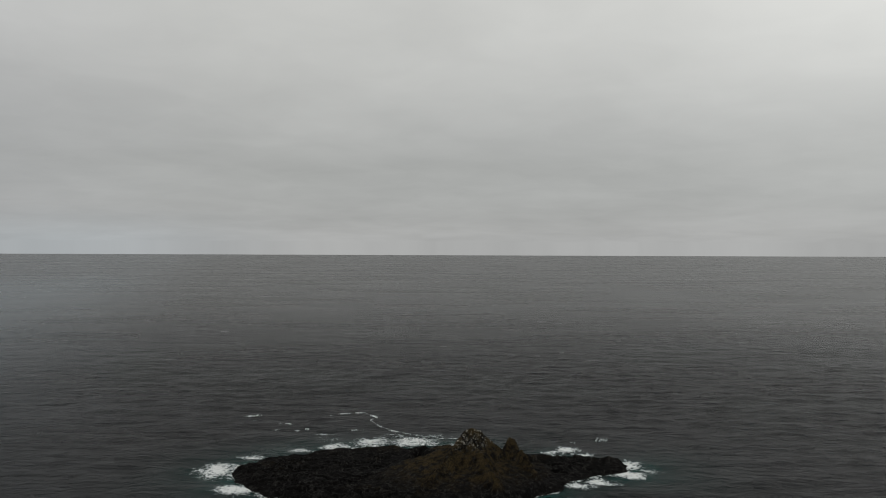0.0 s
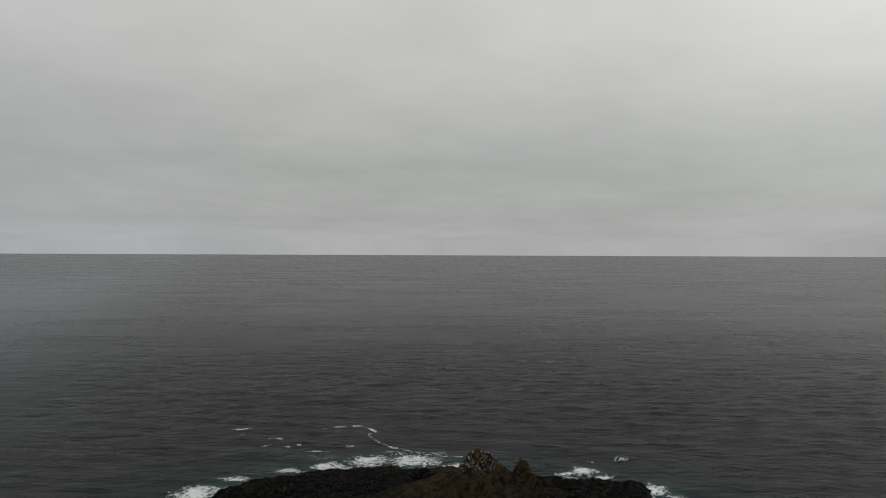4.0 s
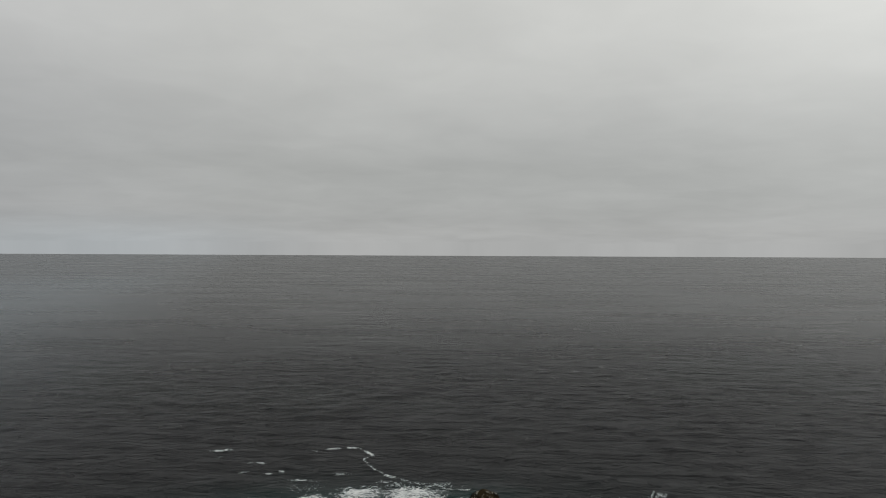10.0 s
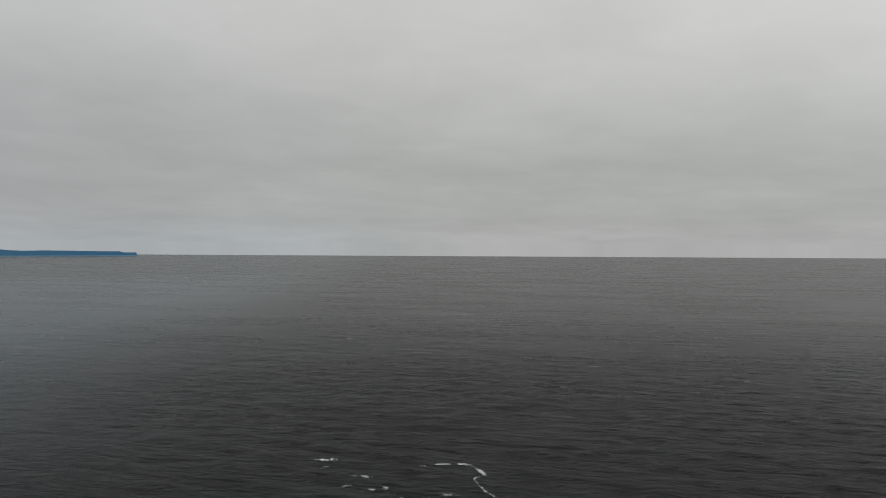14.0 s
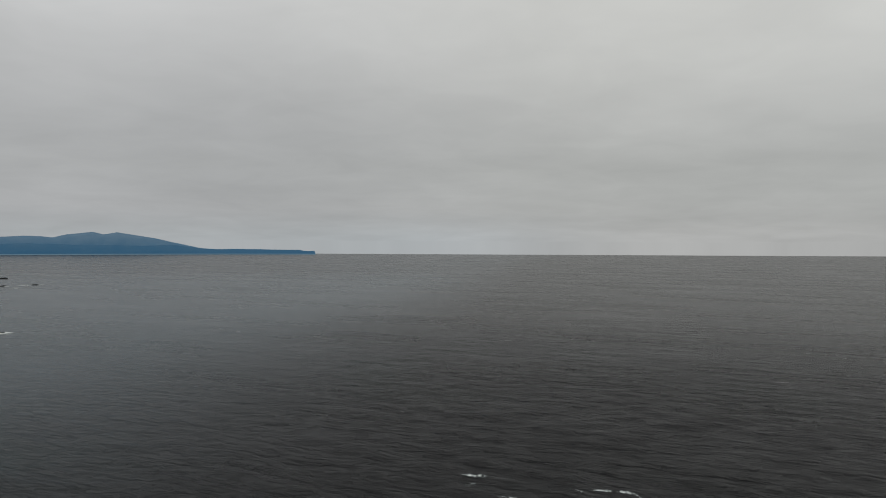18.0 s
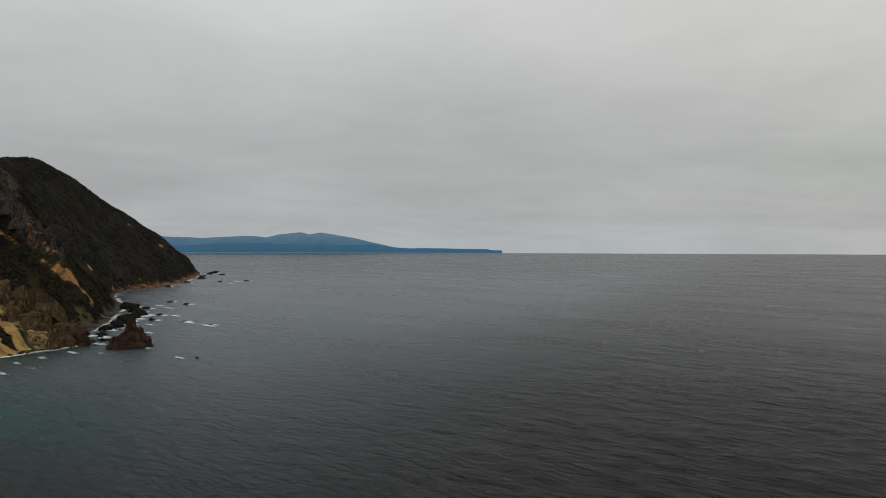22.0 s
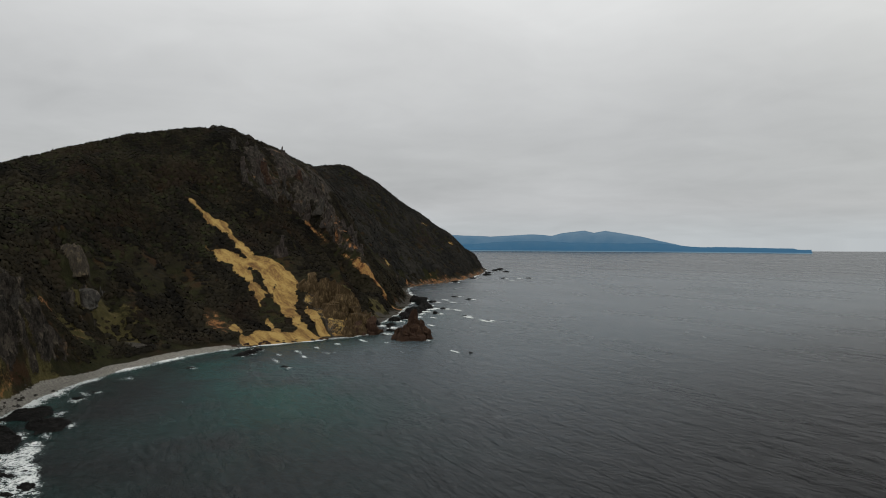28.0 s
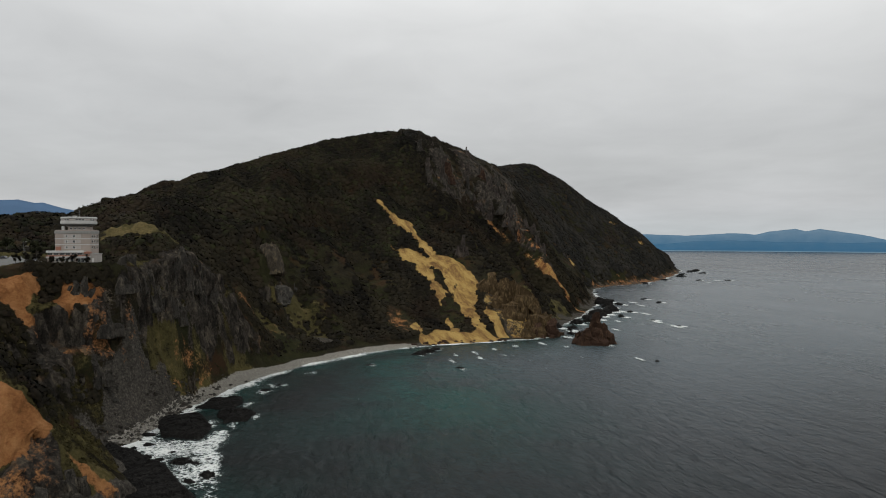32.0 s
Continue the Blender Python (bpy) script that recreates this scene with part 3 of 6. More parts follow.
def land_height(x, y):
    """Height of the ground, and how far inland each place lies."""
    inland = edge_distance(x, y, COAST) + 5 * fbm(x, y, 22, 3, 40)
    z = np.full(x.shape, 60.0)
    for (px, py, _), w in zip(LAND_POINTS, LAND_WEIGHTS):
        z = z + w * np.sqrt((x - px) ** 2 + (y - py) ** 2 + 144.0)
    crest = edge_distance(x, y, [p[:2] for p in CREST], closed=False)
    near = step(-560, -500, x)
    steep = (step(18, 60, inland) * (1 - near) + step(8, 30, inland) * near) * (0.08 + 0.92 * step(15, 90, crest))
    plot = np.exp(-(((x + 425) / 70) ** 4 + ((y - 45) / 62) ** 4)) * step(66, 70, z)
    slip = np.maximum.reduce([edge_distance(x, y, s) for s in (SLIP, SLIP_BRANCH, SLIP_TOE)])
    behind = step(-985, -1060, x) * step(350, 300, y)
    rough = steep * (1 - 0.9 * plot) * (1 - 0.85 * behind) * (1 - 0.75 * step(-50, -5, slip))
    z = z - (19 - 17 * step(280, 345, y)) * step(60, 10, crest) * step(-1500, -1200, x)
    z = z - 2 * behind * step(-1500, -1300, x)
    z = z + 8 * blob(x, y, -1072, 225, 90, 75) - 5 * blob(x, y, -1005, 44, 60, 20) - 8 * blob(x, y, -755, 2, 60, 30)
    z = z - 9 * blob(x, y, -1095, 392, 110, 52) - 6 * blob(x, y, -1125, 455, 60, 28) - 7 * blob(x, y, -1095, 352, 110, 30)
    z = z + rough * (1 - near) * (50 * (ridged(x * 0.30 - y * 0.1, y * 1.15 - x * 0.3, 105, 4, 3) - 0.62) + 9 * fbm(x, y, 38, 4, 9))
    z = z + rough * near * (17 * (ridged(x, y, 40, 4, 5) - 0.6) + 6 * fbm(x, y, 16, 4, 9))
    crag = crag_mask(x, y)
    z = z + crag * rough * (1 - near) * (48 * (ridged(x * 0.3 + 0.2 * y, y * 1.2 - 0.15 * x, 44, 4, 21) - 0.6) + 7 * fbm(x, y, 14, 3, 23))
    # sheer faces: heights drawn towards ledges
    ledge = 17.0 + 5 * fbm(x, y, 60, 2, 27)
    q = z / ledge
    stair = (np.floor(q) + step(0.28, 0.72, q - np.floor(q))) * ledge
    z = z + (stair - z) * crag * rough * 0.8
    level = step(1.25, 0.8, np.maximum(np.abs(x + 415) / 30, np.abs(y - 82) / 27))
    z = z * (1 - level) + 72.6 * level
    beach = step(-100, -40, -np.abs(y - 215)) * step(-640, -560, x) 
    wide = 8 + 5 * beach
    low = 0.10 * np.maximum(inland, 0)
    mix = step(wide, wide + 22, inland)
    z = low * (1 - mix) + np.maximum(z, 0.10 * inland) * mix
    z = z + (0.5 + 1.6 * near * (1 - level) * mix) * step(2, 10, inland) * fbm(x, y, 6, 4, 31)
    spur = np.full(x.shape, -20.0)
    for (ax, ay, ah), (bx, by, bh) in zip(SPUR_LINE, SPUR_LINE[1:]):
        t = np.clip(((x - ax) * (bx - ax) + (y - ay) * (by - ay)) / ((bx - ax) ** 2 + (by - ay) ** 2), 0, 1)
        qx, qy = x - ax - t * (bx - ax), y - ay - t * (by - ay)
        spur = np.maximum(spur, ah + t * (bh - ah) - np.hypot(qx, qy) * np.where(qx > 0, 1.0, 1.5))
    spur = spur + step(1, 9, spur) * (4.5 * (ridged(x * 0.5 + y, y * 0.4 - x * 0.4, 11, 4, 25) - 0.62) + 1.5 * fbm(x, y, 5, 3, 26))
    z = np.where(x > -345, np.maximum(z, spur), z)
    return np.where(inland > 0, z, np.maximum(inland * 0.22, -9.0)), inland


def crag_mask(x, y):
    """Where bare rock breaks through the slopes."""
    spots = [(-1060, 440, 60, 40), (-1010, 470, 60, 36), (-1120, 480, 60, 40), (-1000, 385, 50, 25), (-366, 92, 22, 26), (-430, 117, 46, 15),
             (-474, 132, 26, 14), (-640, 160, 20, 15), (-600, 165, 16, 12), (-640, 388, 46, 22), (-690, 372, 30, 16), (-338, 88, 20, 14),
             (-246, 118, 24, 12), (-930, 470, 60, 26), (-700, 150, 16, 12)]
    m = np.zeros(x.shape)
    for cx, cy, rx, ry in spots:
        m = np.maximum(m, np.exp(-(((x - cx) / rx) ** 2 + ((y - cy) / ry) ** 2)))
    return step(0.25, 0.75, m + 0.25 * fbm(x, y, 30, 3, 51))


def land_slope(x, y, z):
    zx, _ = land_height(x + 2.5, y)
    zy, _ = land_height(x, y + 2.5)
    return np.hypot(zx - z, zy - z) / 2.5


def blob(x, y, cx, cy, rx, ry, turn=0.0):
    c, s = math.cos(turn), math.sin(turn)
    u, v = (x - cx) * c + (y - cy) * s, (y - cy) * c - (x - cx) * s
    return np.exp(-((u / rx) ** 2 + (v / ry) ** 2))


def region(x, y, poly, soft=3.0, far=-99.0):
    """1 inside a plan outline, 0 outside, over a ragged edge."""
    p = np.array(poly, float)
    d = np.full(x.shape, far)
    m = (x > p[:, 0].min() - 12) & (x < p[:, 0].max() + 12) & (y > p[:, 1].min() - 12) & (y < p[:, 1].max() + 12)
    if m.any():
        size = min(24.0, 0.35 * min(np.ptp(p[:, 0]), np.ptp(p[:, 1])))
        d[m] = edge_distance(x[m], y[m], poly) + 0.28 * size * fbm(x[m], y[m], max(size, 5), 3, 60)
    return step(-soft, soft, d)


def land_cover(x, y, z, inland, slope):
    """What covers the ground: sand, red soil, rock, beach, grass, talus, each 0 to 1."""
    broken = 0.25 + 0.95 * step(0.38, 0.64, 0.6 * value_noise(x / 16, y / 16, 57) + 0.4 * value_noise(x / 5, y / 5, 58))
    crag = crag_mask(x, y) * np.where(x < -850, step(0.2, 0.5, slope), step(0.9, 1.6, slope)) * broken
    crag = np.maximum(crag, step(1.7, 2.6, slope) * 0.8 * broken)
    bare = 0.42 + 0.5 * step(0.3, 0.6, 0.5 * value_noise(x / 20, y / 20, 57) + 0.5 * value_noise(x / 7, y / 7, 58))
    rib = ridged(x * 0.3 + 0.2 * y, y * 1.2 - 0.15 * x, 44, 4, 21)
    face = np.maximum.reduce([region(x, y, SUMMIT, 8) * (0.25 + 0.8 * step(0.54, 0.70, rib)), 0.8 * region(x, y, RIBS, 5), region(x, y, CLIFF_A), region(x, y, CLIFF_B), region(x, y, SPUR_FACE, 2)])
    buttress = region(x, y, BUTTRESS, 2)
    wobble = 9 * fbm(x, y, 24, 3, 59)
    # the upper cliff is bare, its foot overgrown
    foot_slope = step(-480, -460, x) * step(-336, -346, x) * step(44, 36, z + 8 * fbm(x, y, 18, 3, 65))
    crag = np.maximum.reduce([crag * (1 - 0.8 * foot_slope), bare * face, buttress])
    sand = np.maximum.reduce([region(x, y, o, 2) for o in (SLIP, SLIP_BRANCH, SLIP_TOE, SLIP_EDGE)])
    sand = np.maximum.reduce([sand, 0.47 * buttress, 0.46 * region(x, y, SLIP_TAIL, 3), *[0.6 * region(x, y, o, 3) for o in BARE]])
    # scrub left standing inside the slip
    sand = sand * (1 - np.maximum.reduce([0.7 * blob(x + wobble, y + 0.6 * wobble, -700, 332, 30, 2, -0.25), 0.6 * blob(x + wobble, y + 0.4 * wobble, -640, 334, 44, 1.6, -0.1)]))
    fleck = 0.5 * value_noise(x / 9, y / 9, 67) + 0.5 * value_noise(x / 3, y / 3, 66)
    soil = np.maximum.reduce([0.60 * region(x, y, SLIP_TAIL, 4), 0.46 * region(x, y, FOOT, 6), 0.5 * region(x, y, RIBS, 5) * step(0.35, 0.6, fleck), 0.40 * foot_slope * step(0.55, 0.85, fleck), region(x, y, SOIL[0], 2), region(x, y, SOIL[1], 2), 0.38 * region(x, y, SOIL[2], 2), 0.44 * region(x, y, SOIL[3], 2),
                              region(x, y, SPUR_SOIL, 1.5), 0.52 * region(x, y, RUST, 1.5), 0.44 * region(x, y, SPUR_FACE, 2), 0.46 * region(x, y, CLIFF_B) * step(0.45, 0.6, value_noise(x / 6, y / 6, 71)),
                              0.5 * blob(x + 0.5 * wobble, y, -565, 150, 16, 12), 0.48 * blob(x + wobble, y, -640, 270, 60, 18), 0.48 * blob(x, y, -545, 165, 34, 12)])
    beach = step(1, 4, inland) * step(19, 12, inland) * step(-640, -590, x) * step(-425, -470, x) * step(280, 245, y + 2 * wobble) + step(1, 4, inland) * step(15, 9, inland) * step(-330, -345, x) * step(-600, -560, x) * step(285, 255, y)
    talus = np.maximum.reduce([region(x, y, SCREE, 3), blob(x, y, -328, 106, 16, 10), 0.8 * blob(x, y, -585, 205, 22, 8, 0.6), 0.7 * step(26, 10, inland) * step(-640, -690, x) * step(0.2, 0.5, value_noise(x / 14, y / 14, 70)), 0.75 * step(18, 8, inland) * step(250, 285, y) * step(0.3, 0.6, value_noise(x / 8, y / 8, 64)),
                               0.9 * blob(x, y, -258, 138, 22, 8)]) * (inland > 0)
    grass = np.maximum.reduce([0.7 * blob(x, y, -396, 52, 26, 8), 0.7 * blob(x, y, -565, 165, 34, 14, 0.6), 0.75 * blob(x, y, -288, 113, 22, 7, 2.2), 0.7 * blob(x, y, -428, 136, 22, 8), 0.6 * blob(x, y, -470, 95, 40, 12),
                               0.6 * blob(x, y, -620, 200, 40, 20), 0.6 * region(x, y, GREEN_A, 8), 0.75 * region(x, y, GREEN_B, 6), 0.5 * blob(x, y, -395, 120, 24, 8, 2.8)])
    grass = np.maximum(grass, 0.5 * foot_slope * step(0.3, 0.7, 0.6 * value_noise(x / 13, y / 13, 69) + 0.4 * value_noise(x / 4, y / 4, 66)))
    grass = np.maximum(grass, 0.75 * step(4.5, 2, edge_distance(x, y, [p[:2] for p in SPUR_LINE], closed=False)) * step(-345, -330, x))
    grass = np.maximum(grass, 0.62 * step(0.5, 0.8, value_noise(x / 26, y / 26, 63)) * step(-620, -480, x))
    grass = np.maximum(grass, region(x, y, MEADOW, 5) * (0.8 + 0.3 * value_noise(x / 8, y / 8, 72)))
    wet = step(4.5, 1.5, inland)
    return sand, soil, crag, beach, grass, np.maximum(talus, wet)


# ---- large structure: sea, land, far coasts ----
def mesh_from(name, verts, faces, mats, attrs=None, smooth=True):
    me = bpy.data.meshes.new(name)
    verts, faces = np.asarray(verts, np.float32), np.asarray(faces, np.int32)
    k = faces.shape[1]
    me.vertices.add(len(verts))
    me.vertices.foreach_set("co", verts.ravel())
    me.loops.add(faces.size)
    me.loops.foreach_set("vertex_index", faces.ravel())
    me.polygons.add(len(faces))
    me.polygons.foreach_set("loop_start", np.arange(0, faces.size, k, dtype=np.int32))
    me.polygons.foreach_set("use_smooth", np.full(len(faces), smooth))
    for m in mats if isinstance(mats, (list, tuple)) else [mats]:
        me.materials.append(m)
    for key, rgb in (attrs or {}).items():
        a = me.color_attributes.new(key, "FLOAT_COLOR", "POINT")
        a.data.foreach_set("color", np.concatenate([np.asarray(rgb, np.float32), np.ones((len(verts), 1), np.float32)], 1).ravel())
    me.update(calc_edges=True)
    return me


def grid_faces(nx, ny, keep=None):
    i, j = np.meshgrid(np.arange(nx - 1), np.arange(ny - 1), indexing="ij")
    a = i * ny + j
    f = np.stack([a, a + ny, a + ny + 1, a + 1], -1).reshape(-1, 4)
    if keep is not None:
        f = f[keep.ravel()[f].any(1)]
    return f


def tidy(verts, faces, *rest):
    used = np.unique(faces)
    back = np.full(len(verts), -1)
    back[used] = np.arange(len(used))
    return (verts[used], back[faces]) + tuple(r[used] for r in rest)


def spaced(*pieces):
    """Places along a line: pieces of start, end, spacing."""
    return np.unique(np.concatenate([np.arange(a, b + 0.01, s) for a, b, s in pieces]))


def wave(x, y):
    """The swell, with its short crests, dying away far out where it cannot be told."""
    fade = (1 - step(430, 820, y)) * (1 - 0.6 * step(-60, -340, x)) * (1 - step(380, 520, x)) * (1 - step(600, 760, -x))
    bend = 4 * fbm(x, y, 90, 2, 70)
    a = 1 - np.abs(np.sin((x * 0.22 + y) / 5.8 + bend))
    b = 1 - np.abs(np.sin((y - x * 0.35) / 4.2 + 5 * fbm(x, y, 60, 2, 74)))
    c = 1 - np.abs(np.sin((y * 0.8 + x * 0.6) / 3.2 + 4 * fbm(x, y, 40, 2, 76)))
    s = 0.55 * a * (0.3 + value_noise(x / 24, y / 15, 77)) + 0.42 * b * (0.2 + value_noise(x / 17, y / 11, 78)) + 0.14 * c
    # rings thrown back from the rocky point
    ring_on = 0.5 * np.sin(np.hypot(x + 610, y - 400) / 1.55 + 2 * fbm(x, y, 50, 2, 80)) * np.exp(-(((x + 470) / 62) ** 2 + ((y - 300) / 46) ** 2))
    return 1.05 * (s - 0.45 + 0.35 * fbm(x, y, 9, 2, 79)) * fade + ring_on


ISLAND = [(-83, 278), (-78, 290), (-60, 300), (-35, 306), (-8, 308), (6, 310), (30, 302), (45, 303), (60, 297), (76, 290), (73, 282), (60, 277),
          (48, 269), (40, 260), (25, 248), (0, 238), (-30, 236), (-55, 243), (-64, 255), (-75, 266)]


def island_height(x, y):
    d = edge_distance(x, y, ISLAND) + 3.0 * fbm(x, y, 14, 3, 90)
    # beds of black rock, tilted to the north and broken along joints
    bed = ridged(x * 0.14 + 3, y - x * 0.10 + 3 * fbm(x, y, 40, 2, 91), 11, 3, 93)
    tone, joint = cells(x * 0.55 + 0.3 * y, y - 0.12 * x, 4.2, 89)
    chip, split = cells(x, y, 1.9, 88)
    base = 0.9 * step(-1.5, 2, d) + 0.9 * step(2, 9, d)
    rough = step(-1, 4, d) * (4.0 * (bed - 0.55) + 1.7 * (tone - 0.5) - 0.8 * step(0.14, 0, joint) + 0.7 * (chip - 0.5) + 0.7 * fbm(x, y, 3.2, 3, 97))
    gully = 4.2 * (ridged(x * 1.0 + 0.25 * y, y * 0.22 - x * 0.1, 8, 3, 94) - 0.6)
    jag = gully + 0.9 * fbm(x, y, 5, 4, 92) + 1.0 * (chip - 0.5) + 1.6 * (tone - 0.5)

    def ridge(points, fall, north=None, rag=1.0):
        best = np.full(x.shape, -9.0)
        for (ax, ay, ah), (bx, by, bh) in zip(points, points[1:]):
            t = np.clip(((x - ax) * (bx - ax) + (y - ay) * (by - ay)) / ((bx - ax) ** 2 + (by - ay) ** 2), 0, 1)
            qx, qy = x - ax - t * (bx - ax), y - ay - t * (by - ay)
            best = np.maximum(best, ah + t * (bh - ah) - np.where(qy > 0, north or fall, fall) * np.hypot(qx, qy))
        return best + rag * jag
    rim = ridge([(-75, 285, 1.6), (-70, 294, 2.2), (-62, 298, 2.6), (-50, 300, 3.2), (-34, 301, 4.0), (-20, 302, 4.2), (-14, 301, 3.0), (-10, 301, 0.8), (-5, 300, 4.0), (3, 292, 7.4), (7, 280, 11)], 0.22, 0.9, 0.3)
    crag = np.maximum.reduce([ridge([(6.6, 275, 14.5), (8, 275, 17.2), (11, 275, 18.2), (15, 275, 18.0)], 1.9, 2.2, 0.45), ridge([(15, 275, 17.6), (22.5, 277.5, 10.6), (30, 280, 7.2), (38, 287, 5.0), (50, 292, 3.6)], 1.2, 1.6, 0.5),
                              ridge([(26.4, 281.5, 13.8), (28.5, 282.5, 13.0)], 2.0, 2.4, 0.5), ridge([(8, 274, 16), (2, 264, 10.5), (-5, 252, 6), (-12, 242, 2)], 1.0), ridge([(12, 274, 17.2), (15, 262, 12), (19, 250, 7), (23, 242, 2)], 1.0),
                              ridge([(28, 281, 11.5), (33, 268, 7), (38, 257, 2.5)], 1.0), ridge([(6.6, 275, 12), (-2, 272, 6.8), (-12, 270, 3.4)], 1.1), ridge([(58, 289, 2.4), (61, 288, 3.6), (66, 288, 4.3), (71, 288, 3.7), (75, 287.5, 1.8)], 0.7, 0.9, 0.4)])
    z = np.maximum.reduce([base + rough, rim * step(-2, 2, d), crag * step(-1.5, 2.5, d)])
    return np.where(d > -2, z - 0.6 * step(1, -2, d), np.maximum(-0.6 + (d + 2) * 0.5, -5)), d


def part(name, bm, mat, parent, label=""):
    """One mesh object from a bmesh, under a thing or a part."""
    me = bpy.data.meshes.new(name)
    bm.to_mesh(me)
    bm.free()
    me.materials.append(mat)
    ob = new(name, me)
    ob.parent = parent
    if label:
        tagged(ob, label)
    return ob


def build_sea():
    x = np.concatenate([[-9000, -6000, -4200, -3200, -2600], spaced((-2200, -800, 26), (-800, -640, 5), (-640, 480, 2.6), (480, 1500, 24)), [2000, 2800, 4000, 6000, 9000]])
    y = np.concatenate([[-6000, -3000, -1200], spaced((-600, 60, 40), (60, 200, 4.0), (200, 1000, 2.3), (1000, 2000, 20)), [2300, 2800, 3400, 4200, 5200, 6500, 9000]])
    gx, gy = np.meshgrid(x, y, indexing="ij")
    z = wave(gx, gy)
    coast = -edge_distance(gx, gy, COAST)
    isle = -edge_distance(gx, gy, ISLAND)
    bay = 0.75 * np.exp(-(((gx + 475) / 75) ** 2 + ((gy - 262) / 40) ** 2)) + 0.4 * np.exp(-(((gx + 380) / 110) ** 2 + ((gy - 250) / 70) ** 2))
    shallow = np.clip(np.maximum.reduce([0.9 * bay, 0.45 * np.exp(-np.maximum(coast, 0) / 40) * step(1000, 700, -gx), 0.7 * np.exp(-np.maximum(isle, 0) / 12)]), 0, 1)
    z = z * step(-5, 25, coast)
    v = np.stack([gx, gy, z], -1).reshape(-1, 3)
    # green channel: painted western sky sheen, kept off the darker bay; red shallows, blue bump
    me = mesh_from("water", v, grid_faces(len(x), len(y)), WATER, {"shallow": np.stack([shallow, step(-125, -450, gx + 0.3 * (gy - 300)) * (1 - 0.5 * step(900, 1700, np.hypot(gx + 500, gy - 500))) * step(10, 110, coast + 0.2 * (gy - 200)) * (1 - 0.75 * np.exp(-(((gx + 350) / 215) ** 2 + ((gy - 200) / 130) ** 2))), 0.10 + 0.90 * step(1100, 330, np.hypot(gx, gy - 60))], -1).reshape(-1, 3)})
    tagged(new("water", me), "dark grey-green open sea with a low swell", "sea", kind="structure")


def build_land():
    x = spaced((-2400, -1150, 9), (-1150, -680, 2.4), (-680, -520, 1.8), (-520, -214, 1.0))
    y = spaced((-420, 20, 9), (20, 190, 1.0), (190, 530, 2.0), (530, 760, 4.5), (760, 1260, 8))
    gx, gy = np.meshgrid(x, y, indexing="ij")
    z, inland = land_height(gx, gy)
    dx, dy = np.gradient(z, x, axis=0), np.gradient(z, y, axis=1)
    slope = np.hypot(dx, dy)
    cover = land_cover(gx, gy, z, inland, slope)
    # rugged faces: columns, ledges and blocks pushed out of the slope
    k = step(0.8, 1.5, slope) * np.maximum(0.25, cover[2]) * step(6, 20, inland) * (z < 71.5 + 40 * (gx < -520))
    coarse = np.where(gx < -680, 1.9, 1.0)
    push = np.where(gx < -520, 4.2, 5.4) * (noise_3d(gx / (7 * coarse), gy / (7 * coarse), z / 30, 33) - 0.5) + 3.2 * (noise_3d(gx / 22, gy / 22, z / (4.2 * coarse), 35) - 0.5)
    push = push + 2.6 * (noise_3d(gx / (3.1 * coarse), gy / (3.1 * coarse), z / (5 * coarse), 37) - 0.5)
    # upright joints: blocks and columns standing at their own depth
    block, joint = cells(gx + 0.25 * z, gy + 0.15 * z, 6.0, 38)
    slab, seam = cells(gx - 0.1 * z, gy + 0.1 * z, 17.0, 39)
    push = push + 3.4 * (block - 0.5) - 1.4 * step(0.22, 0.0, joint) + 6.0 * (slab - 0.5) * (gx < -680) - 3.0 * step(0.14, 0.0, seam) * (gx < -680)
    push = push * k * coarse
    n = np.sqrt(dx ** 2 + dy ** 2 + 0.15)
    px, py = gx - dx / n * push, gy - dy / n * push
    pz = z + 0.25 * push
    v = np.stack([px, py, pz], -1).reshape(-1, 3)
    keep = (z > -6).ravel()
    one = np.stack(cover[:3], -1).reshape(-1, 3)
    two = np.stack(cover[3:], -1).reshape(-1, 3)
    v, f, one, two = tidy(v, grid_faces(len(x), len(y), keep), one, two)
    tagged(new("ground", mesh_from("ground", v, f, LAND, {"cover": one, "cover_b": two})), "steep headland of dark scrub, bare crags and a yellow landslip", "hillside", kind="structure")


def build_island():
    x, y = np.arange(-94, 88, 0.5), np.arange(224, 322, 0.5)
    gx, gy = np.meshgrid(x, y, indexing="ij")
    z, d = island_height(gx, gy)
    v, f = tidy(np.stack([gx, gy, z], -1).reshape(-1, 3), grid_faces(len(x), len(y), (z > -3.5).ravel()))
    isle = new("rock_island")
    tagged(isle, "low black rock island with a brown crag, standing in surf", "island")
    body = new("rock_body", mesh_from("rock_body", v, f, ISLAND_ROCK, smooth=False))
    body.parent = isle
    for k, (x, y, w, h, words) in enumerate(((-7, 283, 5, 3.2, "black boulder"), (-28, 268, 6, 1.6, "black boulder"), (44, 276, 5, 2.4, "black boulder"), (-48, 262, 6, 1.5, "black boulder"), (-20, 252, 5, 1.8, "black boulder"))):
        z0 = float(island_height(np.array([float(x)]), np.array([float(y)]))[0][0])
        c = rock("boulder", words, x, y, z0 - 0.8, w, w * 0.6, h, ISLAND_ROCK, 300 + k, turn=20 * k, jag=0.55, detail=4)
        del c["category"]
        c.parent = isle


